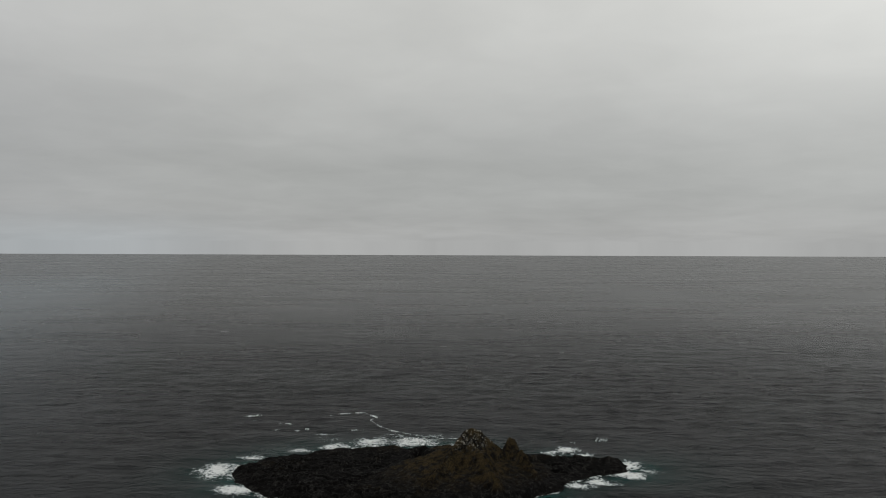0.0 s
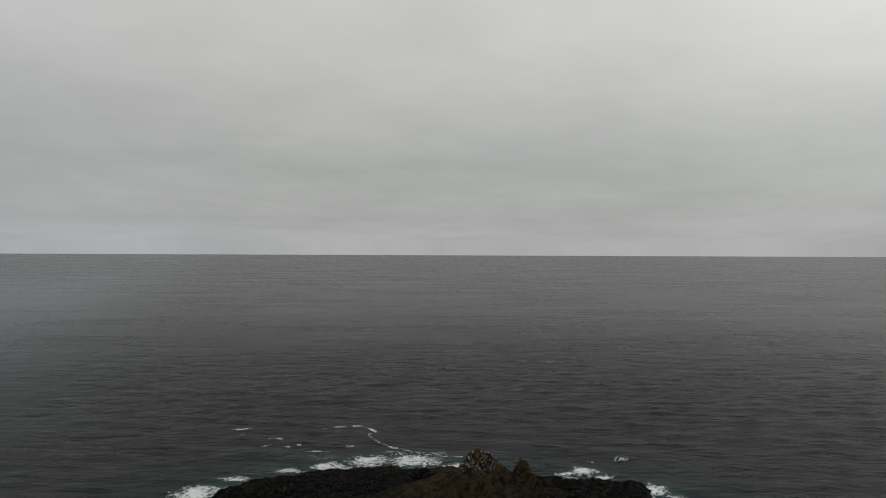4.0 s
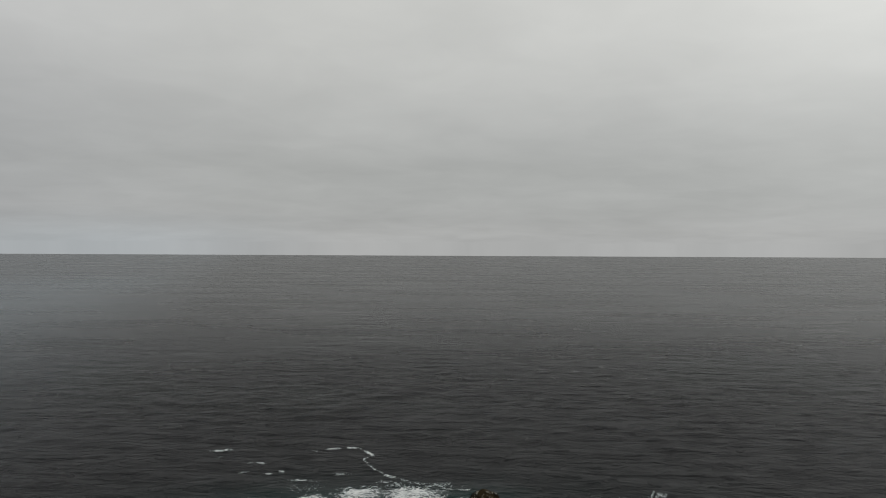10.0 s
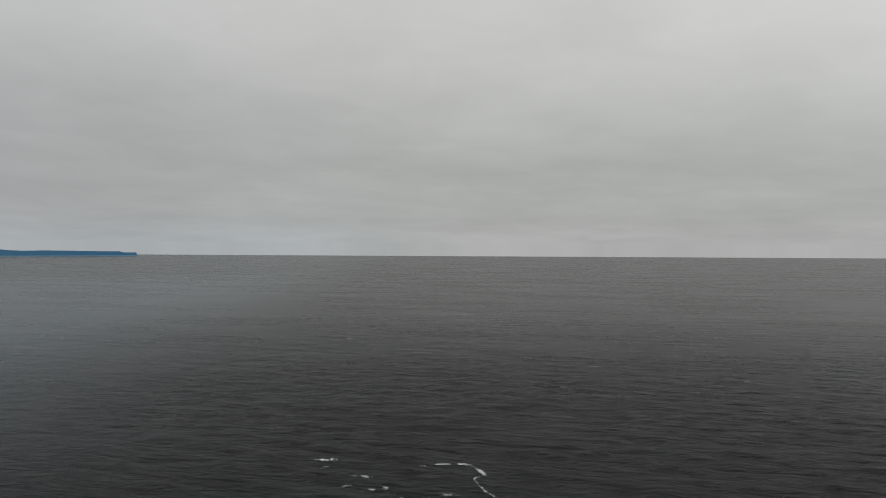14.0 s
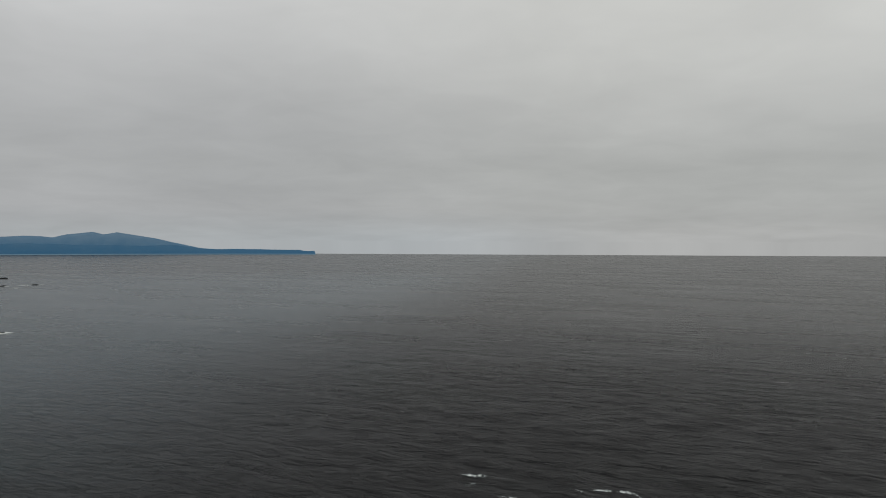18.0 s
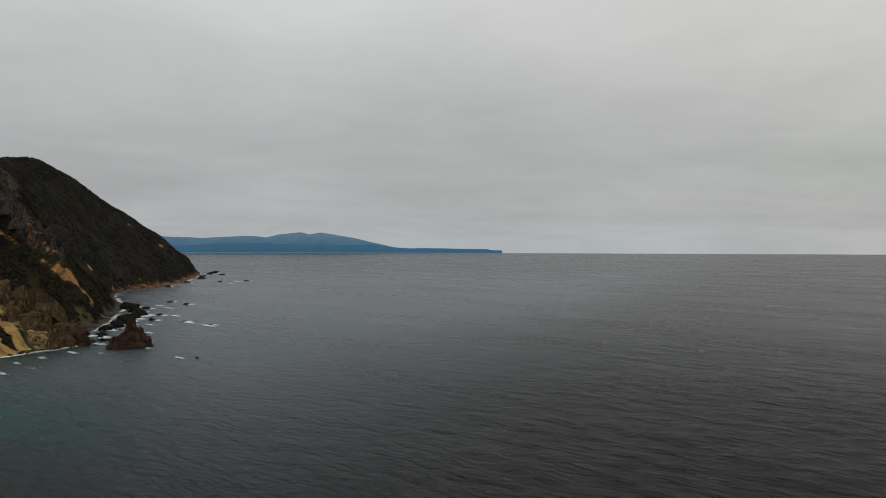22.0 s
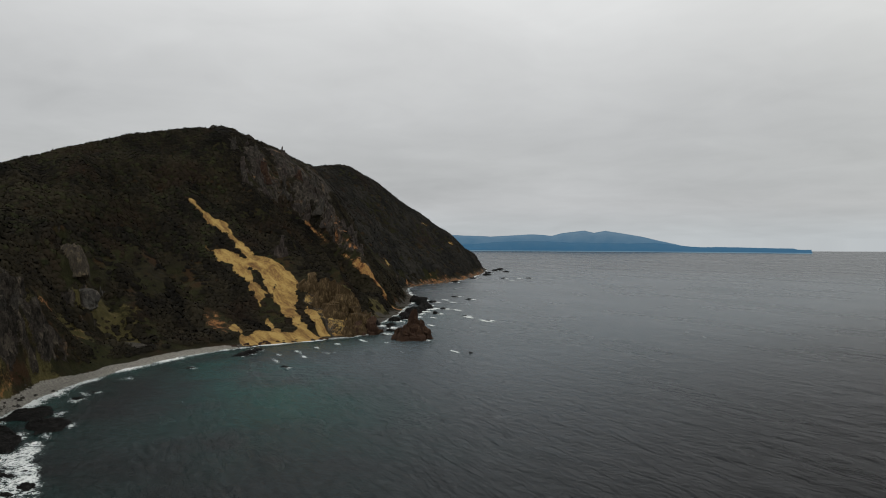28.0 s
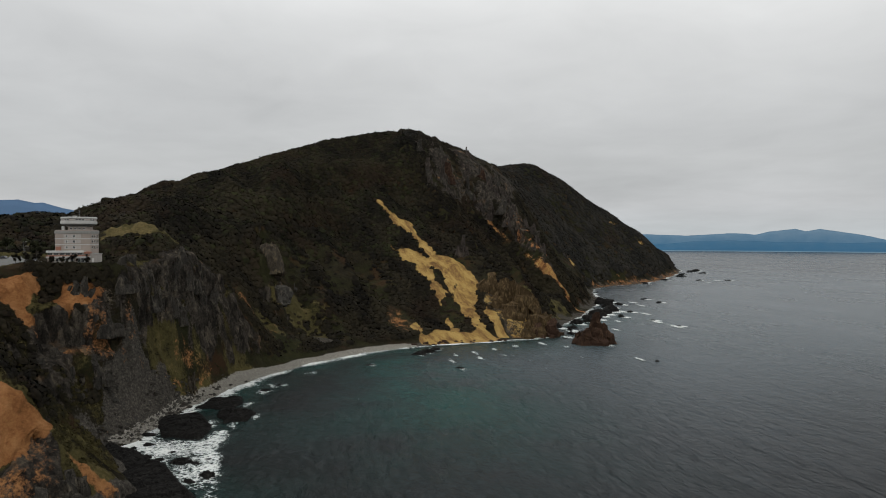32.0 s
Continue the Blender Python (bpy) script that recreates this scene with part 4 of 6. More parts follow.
def far_range(name, mat, label, start, end, away, profile, seed, depth=120):
    """A far coast along an arc: profile gives height by the share of the way from start to end, in degrees left of ahead."""
    n, rows = 500, 7
    s = np.linspace(0, 1, n)
    turn = np.radians(start + (end - start) * s)
    p = np.array(profile)
    top = np.interp(s, p[:, 0], p[:, 1])
    top = top + np.interp(s, p[:, 0], np.minimum(p[:, 1] * 0.07, 3.5)) * fbm(s * 90, s * 0, 3, 4, seed)
    verts = []
    for k in range(rows):
        u = k / (rows - 1)
        h = top * (u ** 0.8) + (0 if k in (0, rows - 1) else 1) * 5 * fbm(s * 120, s * 0 + k * 3.1, 2.5, 3, seed + 5) * np.minimum(top / 60, 1)
        r = away + depth * u
        verts.append(np.stack([-np.sin(turn) * r - 15, np.cos(turn) * r + 150, h - (3 if k == 0 else 0)], -1))
    verts.append(np.stack([-np.sin(turn) * (away + depth * 1.3) - 15, np.cos(turn) * (away + depth * 1.3) + 150, top * 0 - 3], -1))
    v = np.stack(verts, 1).reshape(-1, 3)
    tagged(new(name, mesh_from(name, v, grid_faces(n, rows + 1), mat)), label, "mountains", kind="structure")


def build_far():
    low = [(36.4, 0), (36.45, 23), (37.36, 22), (37.6, 28), (40, 31), (42.6, 35), (43.8, 33), (44.5, 36), (45.8, 47), (47.1, 58), (49, 55), (52, 56), (56.7, 66), (59.5, 60), (61.5, 44), (64, 52), (70, 60), (80, 50)]
    high = [(44.0, 0), (44.6, 30), (45.8, 52), (47.1, 75), (48.4, 101), (49.9, 122), (50.95, 139), (51.8, 124), (52.5, 137), (54.2, 123), (55.1, 103), (56.9, 112), (59.9, 95), (60.7, 99), (63.1, 104), (68, 100), (80, 90)]
    inland = [(96, 150), (103, 190), (106.5, 249), (107.7, 278), (108.2, 274), (109.2, 293), (110.2, 286), (115, 300), (125, 220)]

    def share(p):
        return [((a - p[0][0]) / (p[-1][0] - p[0][0]), h) for a, h in p]
    far_range("backdrop_coast", FAR_HAZE, "long low far coast, painted in blue haze", 36.4, 80, 4700, share(low), 101, 60)
    far_range("backdrop_mountains", FAR_PALE, "far mountains with a broad double summit, painted in blue haze", 44, 80, 4790, share(high), 131, 60)
    far_range("backdrop_inland_range", FAR_INLAND, "forested range behind the headland, painted in blue haze", 96, 125, 4500, share(inland), 161, 120)


build_sea()
build_land()
build_far()


# ---- rocks in the sea and on the slopes ----
def ground_at(x, y):
    z, _ = land_height(np.array([float(x)]), np.array([float(y)]))
    return float(z[0])


def rock(name, label, x, y, z, rx, ry, h, mat, seed, turn=0.0, jag=0.35, detail=3, peak=0.0, category="rock", group=""):
    """A weathered rock: a jagged lump, pointed by peak, sunk a little into its support."""
    bm = bmesh.new()
    bmesh.ops.create_icosphere(bm, subdivisions=detail, radius=1)
    off = Vector((seed * 7.3, seed * 3.1, seed * 1.7))
    for v in bm.verts:
        p = v.co.copy()
        d = 1 + jag * (noise.fractal(p * 1.3 + off, 0.9, 2.1, 5) * 0.8 + 0.45 * noise.noise(p * 0.8 + off))
        d += jag * 0.35 * (1 - abs(noise.noise(p * 3.1 + off)) * 2)
        p *= d
        if peak and p.z > 0:
            t = min(1, p.z)
            p.z = min(p.z, 0.86 + 0.14 * noise.noise(p * 4 + off))
            p.x, p.y = p.x * (1 - peak * t) / max(0.55, 1 - 0.4 * t), p.y * (1 - peak * t) / max(0.55, 1 - 0.4 * t)
        p.z = p.z if p.z > 0 else p.z * 0.35
        v.co = (p.x * rx, p.y * ry, p.z * h)
    me = bpy.data.meshes.new(name)
    bm.to_mesh(me)
    bm.free()
    me.materials.append(mat)
    ob = new(name, me)
    ob.matrix_basis = pose(x, y, z, 0, 0, turn)
    return tagged(ob, label, category, group)


def crag(name, label, x, y, z, w, h, count, mat, seed, category="crag", lean=0.55, group="", sharp=0.35, bulk=1.0):
    """A crag of upright jointed blocks, highest in the middle, split, chipped and leaning on one another."""
    rng = random.Random(seed)
    off = Vector((seed * 3.7, seed * 1.9, seed * 0.7))
    verts, faces = [Vector((0, 0, -0.08 * h))], []     # a common root below the columns
    for k in range(count * 2):
        r = bulk * w * rng.uniform(0.16, 0.34) * (1.3 if k == 0 else 1)
        a, d = rng.uniform(0, 2 * math.pi), (0 if k == 0 else w * math.sqrt(rng.random()) * 0.9)
        top = h * (1 - lean * (d / w) ** 0.9) * (0.95 if k == 0 else rng.uniform(0.66, 1.03))
        n, levels = rng.choice((4, 5, 5, 6)), 6
        flat, turn = rng.uniform(0.55, 1.0), rng.uniform(0, 3.1)
        radii = [r * rng.uniform(0.8, 1.2) for _ in range(n)]
        tilt, side = rng.uniform(-0.5, 0.5), rng.uniform(0, 6.3)
        sx, sy = rng.uniform(-0.12, 0.12), rng.uniform(-0.12, 0.12)
        base = len(verts)
        for lv in range(levels):
            u = lv / (levels - 1)
            narrow = 1.22 - (1.22 - sharp - 0.35 * rng.random()) * u ** 1.6
            for q in range(n):
                b = 2 * math.pi * q / n
                px, py = radii[q] * math.cos(b) * narrow, radii[q] * flat * math.sin(b) * narrow
                c, e = math.cos(turn), math.sin(turn)
                pz = top * u + (r * tilt * math.cos(b - side) if lv == levels - 1 else 0)
                p = Vector((math.cos(a) * d + px * c - py * e + sx * pz, math.sin(a) * d + px * e + py * c + sy * pz, pz))
                f = p * (3.0 / w) + off
                g = p * (8.0 / w) + off
                p += Vector((noise.noise(f), noise.noise(f + Vector((9, 0, 0))), 0.5 * noise.noise(f + Vector((0, 9, 0))))) * w * 0.10
                p += Vector((noise.noise(g), noise.noise(g + Vector((9, 0, 0))), 0.5 * noise.noise(g + Vector((0, 9, 0))))) * w * 0.05
                verts.append(p)
        for lv in range(levels - 1):
            for q in range(n):
                q2 = (q + 1) % n
                i0, i1, i2, i3 = base + lv * n + q, base + lv * n + q2, base + (lv + 1) * n + q2, base + (lv + 1) * n + q
                faces += [(i0, i1, i2), (i0, i2, i3)] if rng.random() < 0.5 else [(i0, i1, i3), (i1, i2, i3)]
        faces += [(0, base + (q + 1) % n, base + q) for q in range(n)]
        cap = base + (levels - 1) * n
        faces += [(cap, cap + q, cap + q + 1) for q in range(1, n - 1)]
    me = mesh_from(name, np.array([tuple(v) for v in verts]), np.array(faces), mat, smooth=False)
    ob = new(name, me)
    ob.matrix_basis = pose(x, y, z)
    return tagged(ob, label, category, group)


def ledge(name, label, outline, high, mat, seed, group=""):
    """A flat shelf of jointed rock washed by the sea, from its outline in plan."""
    p = np.array(outline, float)
    gx, gy = np.meshgrid(np.arange(p[:, 0].min() - 4, p[:, 0].max() + 4, 0.7), np.arange(p[:, 1].min() - 4, p[:, 1].max() + 4, 0.7), indexing="ij")
    d = edge_distance(gx, gy, outline) + 2.4 * fbm(gx, gy, 9, 3, seed)
    tone, joint = cells(gx + 0.4 * gy, gy, 4.5, seed)
    z = high * (0.78 * step(-0.6, 1.2, d) + 0.22 * step(1.5, 7, d)) + (0.6 * high * (tone - 0.5) - 0.7 * step(0.12, 0, joint)) * step(0, 2, d) + 0.9 * (ridged(gx * 0.4 + gy * 0.3, gy - gx * 0.4, 7, 4, seed + 3) - 0.6) * step(0, 3, d) - 1.2 * step(0.5, -3, d)
    cx, cy = p.mean(0)
    v, f = tidy(np.stack([gx - cx, gy - cy, z], -1).reshape(-1, 3), grid_faces(*gx.shape, (d > -3).ravel()))
    ob = new(name, mesh_from(name, v, f, mat, smooth=False))
    ob.matrix_basis = pose(cx, cy, 0)
    return tagged(ob, label, "rock", group)


SEA_ROCKS = [(-476, 288, 3.4, 2.2, 1.3), (-545, 278, 7, 4, 2.2), (-536, 270, 5, 3, 1.6), (-334, 127, 2.2, 1.8, 1.4), (-308, 144, 3.6, 2.4, 2.0), (-290, 155, 3.0, 2.2, 1.7), (-285, 150, 2.4, 1.5, 1.2), (-306, 149, 2.2, 1.6, 1.0), (-361, 146, 2.2, 1.8, 1.2), (-313, 135, 2.0, 1.4, 1.1), (-317, 130, 2.0, 1.4, 1.0), (-330, 122, 1.8, 1.4, 1.1), (-349, 124, 2.6, 2.0, 1.6), (-310, 153, 1.8, 1.2, 0.8), (-322, 138, 1.5, 1.1, 0.8), (-555, 286, 4, 3, 2.0), (-548, 281, 3, 2.4, 2.2),
             (-432, 168, 3, 2, 1.2), (-445, 176, 2.2, 1.6, 0.9), (-500, 232, 3, 1.8, 1.0), (-620, 420, 4, 3, 2.0), (-660, 436, 5, 4, 2.4)]
FAR_ROCKS = [(-702, 468, 7, 5, 4.5), (-688, 450, 6, 4, 4), (-722, 484, 8, 5, 5), (-749, 499, 9, 6, 6), (-768, 514, 9, 6, 5), (-792, 532, 10, 6, 7), (-812, 538, 8, 5, 5), (-836, 550, 10, 6, 6), (-866, 578, 6, 4, 3),
             (-902, 576, 9, 6, 5), (-878, 562, 9, 6, 7), (-780, 551, 4, 3, 2), (-660, 421, 4, 3, 3.5), (-642, 426, 3, 2, 2.5), (-623, 431, 3, 2, 2), (-735, 520, 4, 3, 2.5), (-700, 538, 2.4, 2, 1.4), (-652, 540, 2.6, 2, 1.2),
             (-934, 646, 5, 3, 1.8), (-884, 642, 5, 3, 1.8), (-478, 426, 2.4, 1.8, 1.1), (-1240, 800, 8, 5, 3), (-1330, 890, 8, 5, 3), (-1440, 984, 9, 5, 4), (-1520, 1035, 8, 5, 3), (-1622, 1112, 9, 6, 4), (-1660, 1150, 10, 6, 4),
             (-1700, 1178, 10, 6, 3.5), (-1308, 950, 6, 4, 2), (-1297, 1007, 6, 4, 2), (-1560, 1110, 8, 5, 2.5)]


def build_rocks():
    for k, (x, y, rx, ry, h) in enumerate(SEA_ROCKS):
        rock("sea_rock", "wet black boulder awash in the surf" if rx < 6 else "broad black rock ledge washed by surf", x, y, -0.3, rx, ry, h, BLACK_ROCK, k, turn=35 + 17 * (k % 5), jag=0.5, detail=4, group="rocks off the beach")
    for k, (x, y, rx, ry, h) in enumerate(FAR_ROCKS):
        rock("skerry", "low dark skerry off the headland", x, y, -0.4, rx, ry, h, BLACK_ROCK, 40 + k, turn=25 * (k % 7), jag=0.6, detail=3, group="skerries off the headland")
    # shelf of black rock at the foot of the near spur
    ledge("rock_shelf", "flat black rock shelf at the foot of the near spur", [(-334, 112), (-324, 126), (-312, 133), (-300, 141), (-284, 146), (-268, 154), (-250, 152), (-246, 138), (-262, 130), (-285, 122), (-305, 112)], 2.4, BLACK_ROCK, 71, "shelves off the beach")
    for outline, high, seed in (([(-368, 123), (-381, 126), (-383, 140), (-358, 148), (-341, 146), (-346, 130)], 2.3, 73), ([(-382, 148), (-392, 154), (-380, 165), (-366, 164), (-365, 153)], 2.4, 75), ([(-396, 136), (-416, 142), (-416, 156), (-402, 158), (-392, 148)], 1.4, 77)):
        ledge("rock_shelf", "black rock ledge awash beside the shingle beach", outline, high, BLACK_ROCK, seed, "shelves off the beach")
    crag("rock_pillar", "pointed red-brown rock pillar standing in the sea off the cliff", -569, 419, -2, 18, 26, 22, RED_ROCK, 80, category="sea stack", lean=0.85, sharp=0.4, bulk=1.15)
    crag("rock_spire", "dark rock spire at the top of the landslip", -752, 350, ground_at(-752, 350) - 6, 6.5, 27, 5, BROWN_ROCK, 82, bulk=1.6, sharp=0.5)
    crag("rock_spire", "pointed dark crag on the summit ridge", -1083, 430, ground_at(-1083, 430) - 6, 9, 16, 6, BROWN_ROCK, 83, lean=0.85, bulk=1.4, sharp=0.15)
    crag("rock_column", "tan rock column standing out of the slope", -424, 130, ground_at(-424, 130) - 6, 3.6, 15, 6, PALE_ROCK, 84)
    rock("pale_crag", "pale pointed crag in the scrub slope", -641, 161, ground_at(-641, 161) - 12, 13, 10, 25, PALE_ROCK, 85, turn=20, jag=0.4, detail=4, peak=0.6, category="crag")
    rock("pale_crag", "broad grey crag in the scrub slope", -622, 167, ground_at(-622, 167) - 9, 12, 8, 15, GREY_ROCK, 88, turn=60, jag=0.45, detail=4, peak=0.4, category="crag")
    crag("pale_crag", "small grey crag in the scrub slope", -668, 182, ground_at(-668, 182) - 6, 4, 14, 5, GREY_ROCK, 89)
    for k, (x, y, w, h) in enumerate(((-686, 364, 12, 15), (-676, 372, 14, 24), (-663, 379, 15, 25), (-650, 386, 15, 26), (-638, 391, 15, 24), (-625, 395, 14, 22), (-613, 398, 12, 17), (-604, 398, 9, 12), (-640, 376, 14, 20), (-620, 384, 13, 17), (-655, 368, 12, 20), (-608, 386, 11, 13), (-604, 372, 9, 10), (-630, 366, 11, 13))):
        crag("cliff_buttress", "brown rock buttress at the foot of the landslip", x, y, ground_at(x, y) - 0.45 * h, w, h * 1.15, 5, RED_ROCK if k in (6, 7, 11) else TAN_ROCK, 90 + k, group="buttress rocks", lean=0.6, sharp=0.5, bulk=1.9)
    rng = random.Random(77)
    laid = 0
    while laid < 90:
        x = rng.uniform(-460, -312) if laid < 64 else rng.uniform(-606, -560)
        y = rng.uniform(104, 160) if laid < 64 else rng.uniform(270, 400)
        z, inland = (float(v[0]) for v in land_height(np.array([x]), np.array([y])))
        if 1 < inland < (19 if laid < 64 else 12):
            size = rng.uniform(0.6, 1.7) if laid < 64 else rng.uniform(1.0, 2.4)
            rock("boulder", "grey boulder fallen on the shingle beach" if laid < 64 else "brown boulder at the foot of the landslip", x, y, z - size * 0.15, size, size * rng.uniform(0.6, 0.95), size * rng.uniform(0.5, 0.85), CLIFF_ROCK if laid < 64 else RED_ROCK, 400 + laid, turn=rng.uniform(0, 180), jag=0.5, detail=2, group="fallen boulders")
            laid += 1
    # broken stone on the scree and the upper beach
    r = np.random.RandomState(78)
    x, y = -425 + 100 * r.rand(5200), 98 + 62 * r.rand(5200)
    z, inland = land_height(x, y)
    ok = ((region(x, y, SCREE, 3) > 0.4) | ((inland > 3) & (inland < 16) & (r.rand(5200) < 0.6))) & (inland > 2)
    c, n = np.stack([x, y, z], 1)[ok], int(ok.sum())
    size = 0.25 + 1.1 * r.rand(n) ** 4
    shape = np.array([(1, 0, 0), (0, 1, 0), (-1, 0, 0), (0, -1, 0), (0, 0, 0.9), (0, 0, -0.6)], float)[None] * (0.6 + 0.7 * r.rand(n, 6, 1)) * size[:, None, None]
    f = np.array([(0, 1, 4), (1, 2, 4), (2, 3, 4), (3, 0, 4), (1, 0, 5), (2, 1, 5), (3, 2, 5), (0, 3, 5)])
    me = mesh_from("scree_stones", (c[:, None] + shape).reshape(-1, 3), (f[None] + 6 * np.arange(n)[:, None, None]).reshape(-1, 3), GREY_ROCK, smooth=False)
    tagged(new("scree_stones", me), "grey broken stones on the scree below the cliff", "stones", kind="stuff")
    for k, (x, y, w, h) in enumerate(((-384, 88, 6, 16), (-378, 97, 7, 18), (-370, 92, 6, 20), (-362, 99, 6, 15), (-392, 103, 7, 18), (-404, 104, 7, 20), (-414, 110, 8, 22), (-426, 114, 7, 24), (-437, 117, 8, 26), (-449, 121, 7, 24), (-460, 124, 7, 22),
                                      (-471, 129, 7, 26), (-484, 131, 7, 20), (-350, 92, 6, 16), (-344, 84, 6, 14), (-356, 86, 6, 18), (-246, 116, 8, 14), (-238, 112, 8, 14), (-254, 121, 6, 9))):
        crag("cliff_crag", "grey columned rock crag on the cliff below the building", x, y, ground_at(x, y) - h * 0.8, w * 1.15, h, 9, CLIFF_ROCK, 110 + k, lean=0.7, group="crags of the cliff", bulk=1.4)
    ribs = [((-1012, 347), (-945, 350)), ((-1040, 375), (-945, 380)), ((-1060, 410), (-965, 412)), ((-1072, 438), (-935, 438)), ((-1080, 465), (-908, 452)), ((-1060, 485), (-890, 464)), ((-960, 478), (-850, 474))]
    rng = random.Random(140)
    for k, ((ax, ay), (bx, by)) in enumerate(ribs):
        for i in range(7):
            u = (i + rng.uniform(0, 0.6)) / 7
            x, y = ax + (bx - ax) * u + rng.uniform(-5, 5), ay + (by - ay) * u + rng.uniform(-6, 6)
            w = rng.uniform(7, 13)
            h = w * rng.uniform(2.2, 3.0)
            crag("summit_crag", "grey-brown ribbed rock crag on the mountain face", x, y, ground_at(x, y) - h * (0.74 if u < 0.2 else 0.55), w, h, 7, (BROWN_ROCK, CLIFF_ROCK, BROWN_ROCK, RED_ROCK if k in (1, 3) else BROWN_ROCK)[i % 4], 140 + k * 10 + i, lean=0.75, group="crags of the mountain face", bulk=1.5)


build_island()
build_rocks()


# ---- foam ----
def build_foam(name, label, x, y, density):
    gx, gy = np.meshgrid(x, y, indexing="ij")
    d = density(gx, gy)
    coast = -edge_distance(gx, gy, COAST)
    z = wave(gx, gy) * step(-5, 25, coast) + 0.28
    v, f, a = tidy(np.stack([gx, gy, z], -1).reshape(-1, 3), grid_faces(len(x), len(y), (d > 0.2).ravel()), np.repeat(d.reshape(-1, 1), 3, 1))
    tagged(new(name, mesh_from(name, v, f, FOAM, {"froth": a})), label, "foam", kind="stuff")


def lumps(x, y, spots):
    m = np.zeros(x.shape)
    for cx, cy, rx, ry, a in spots:
        m = np.maximum(m, a * np.exp(-(((x - cx) / rx) ** 2 + ((y - cy) / ry) ** 2)))
    return m


def island_foam(x, y):
    out = -edge_distance(x, y, ISLAND)
    reach = 2.5 + 4 * value_noise(x / 22, y / 22, 111)
    d = 0.8 * np.exp(-np.maximum(out - 1, 0) / reach) * step(-8, 0, out)
    d = d * (0.5 + 0.5 * value_noise(x / 20, y / 12, 113))
    wx, wy = x + 5 * fbm(x, y, 16, 3, 114), y + 5 * fbm(x, y, 16, 3, 115)
    d = np.maximum(d, lumps(wx, wy, [(-88, 282, 12, 15, 0.95), (-78, 298, 10, 6, 0.85), (-74, 258, 11, 8, 1.0), (-64, 257, 7, 6, 0.9), (-50, 256, 10, 3, 0.55), (-36, 256, 7, 3, 0.6),
                                     (-60, 308, 9, 5, 0.85), (-45, 314, 12, 7, 0.9), (-30, 322, 14, 13, 0.84), (-14, 324, 14, 14, 0.92), (3, 318, 9, 8, 1.0), (-22, 334, 14, 9, 0.62), (-5, 334, 14, 9, 0.6), (-48, 326, 22, 10, 0.52), (-12, 302, 4, 7, 1.0),
                                     (46, 308, 9, 4, 0.85), (54, 310, 9, 8, 1.0), (61, 302, 7, 6, 0.95), (78, 290, 9, 7, 1.0), (72, 280, 12, 6, 1.05), (60, 270, 11, 6, 1.0), (50, 264, 10, 5, 0.9), (38, 256, 9, 4, 0.85), (84, 284, 7, 6, 0.75),
                                     (72, 325, 5, 5, 0.72), (61, 322, 10, 3, 0.5), (48, 330, 14, 6, 0.42)]))
    d = np.maximum(d, 1.12 * lumps(x + 3 * fbm(x, y, 7, 2, 109), y + 3 * fbm(x, y, 7, 2, 110), [(-97, 369, 8, 2.4, 0.74), (-95, 360, 6, 4, 0.5), (-79, 342, 4, 2.5, 0.62), (-78, 353, 7, 2, 0.66), (-70, 340, 4, 2, 0.7), (-64, 345, 4, 2, 0.72), (-54, 335, 9, 3, 0.6), (-42, 342, 7, 2, 0.6), (-53, 377, 4.5, 2.2, 0.82), (-59, 373, 6, 1.6, 0.72),
                                   (-62, 352, 12, 7, 0.42), (-74, 336, 8, 4, 0.44)]))
    line = edge_distance(x + 3 * fbm(x, y, 9, 2, 118), y + 3 * fbm(x, y, 9, 2, 119), [(-48, 379), (-41, 377), (-37, 373), (-35, 366), (-36, 359), (-32, 352), (-28, 347), (-22, 340), (-14, 335), (-4, 331), (6, 328)], closed=False)
    return np.maximum(d, (0.52 + 0.5 * value_noise(x / 5, y / 5, 116)) * np.exp(-(line / (0.9 + 1.4 * value_noise(x / 9, y / 9, 117))) ** 2))


WASH = [(-336, 114), (-322, 124), (-300, 138), (-280, 146), (-260, 154), (-260, 161), (-280, 161), (-297, 160), (-321, 159), (-350, 156), (-356, 150), (-340, 144), (-346, 128)]


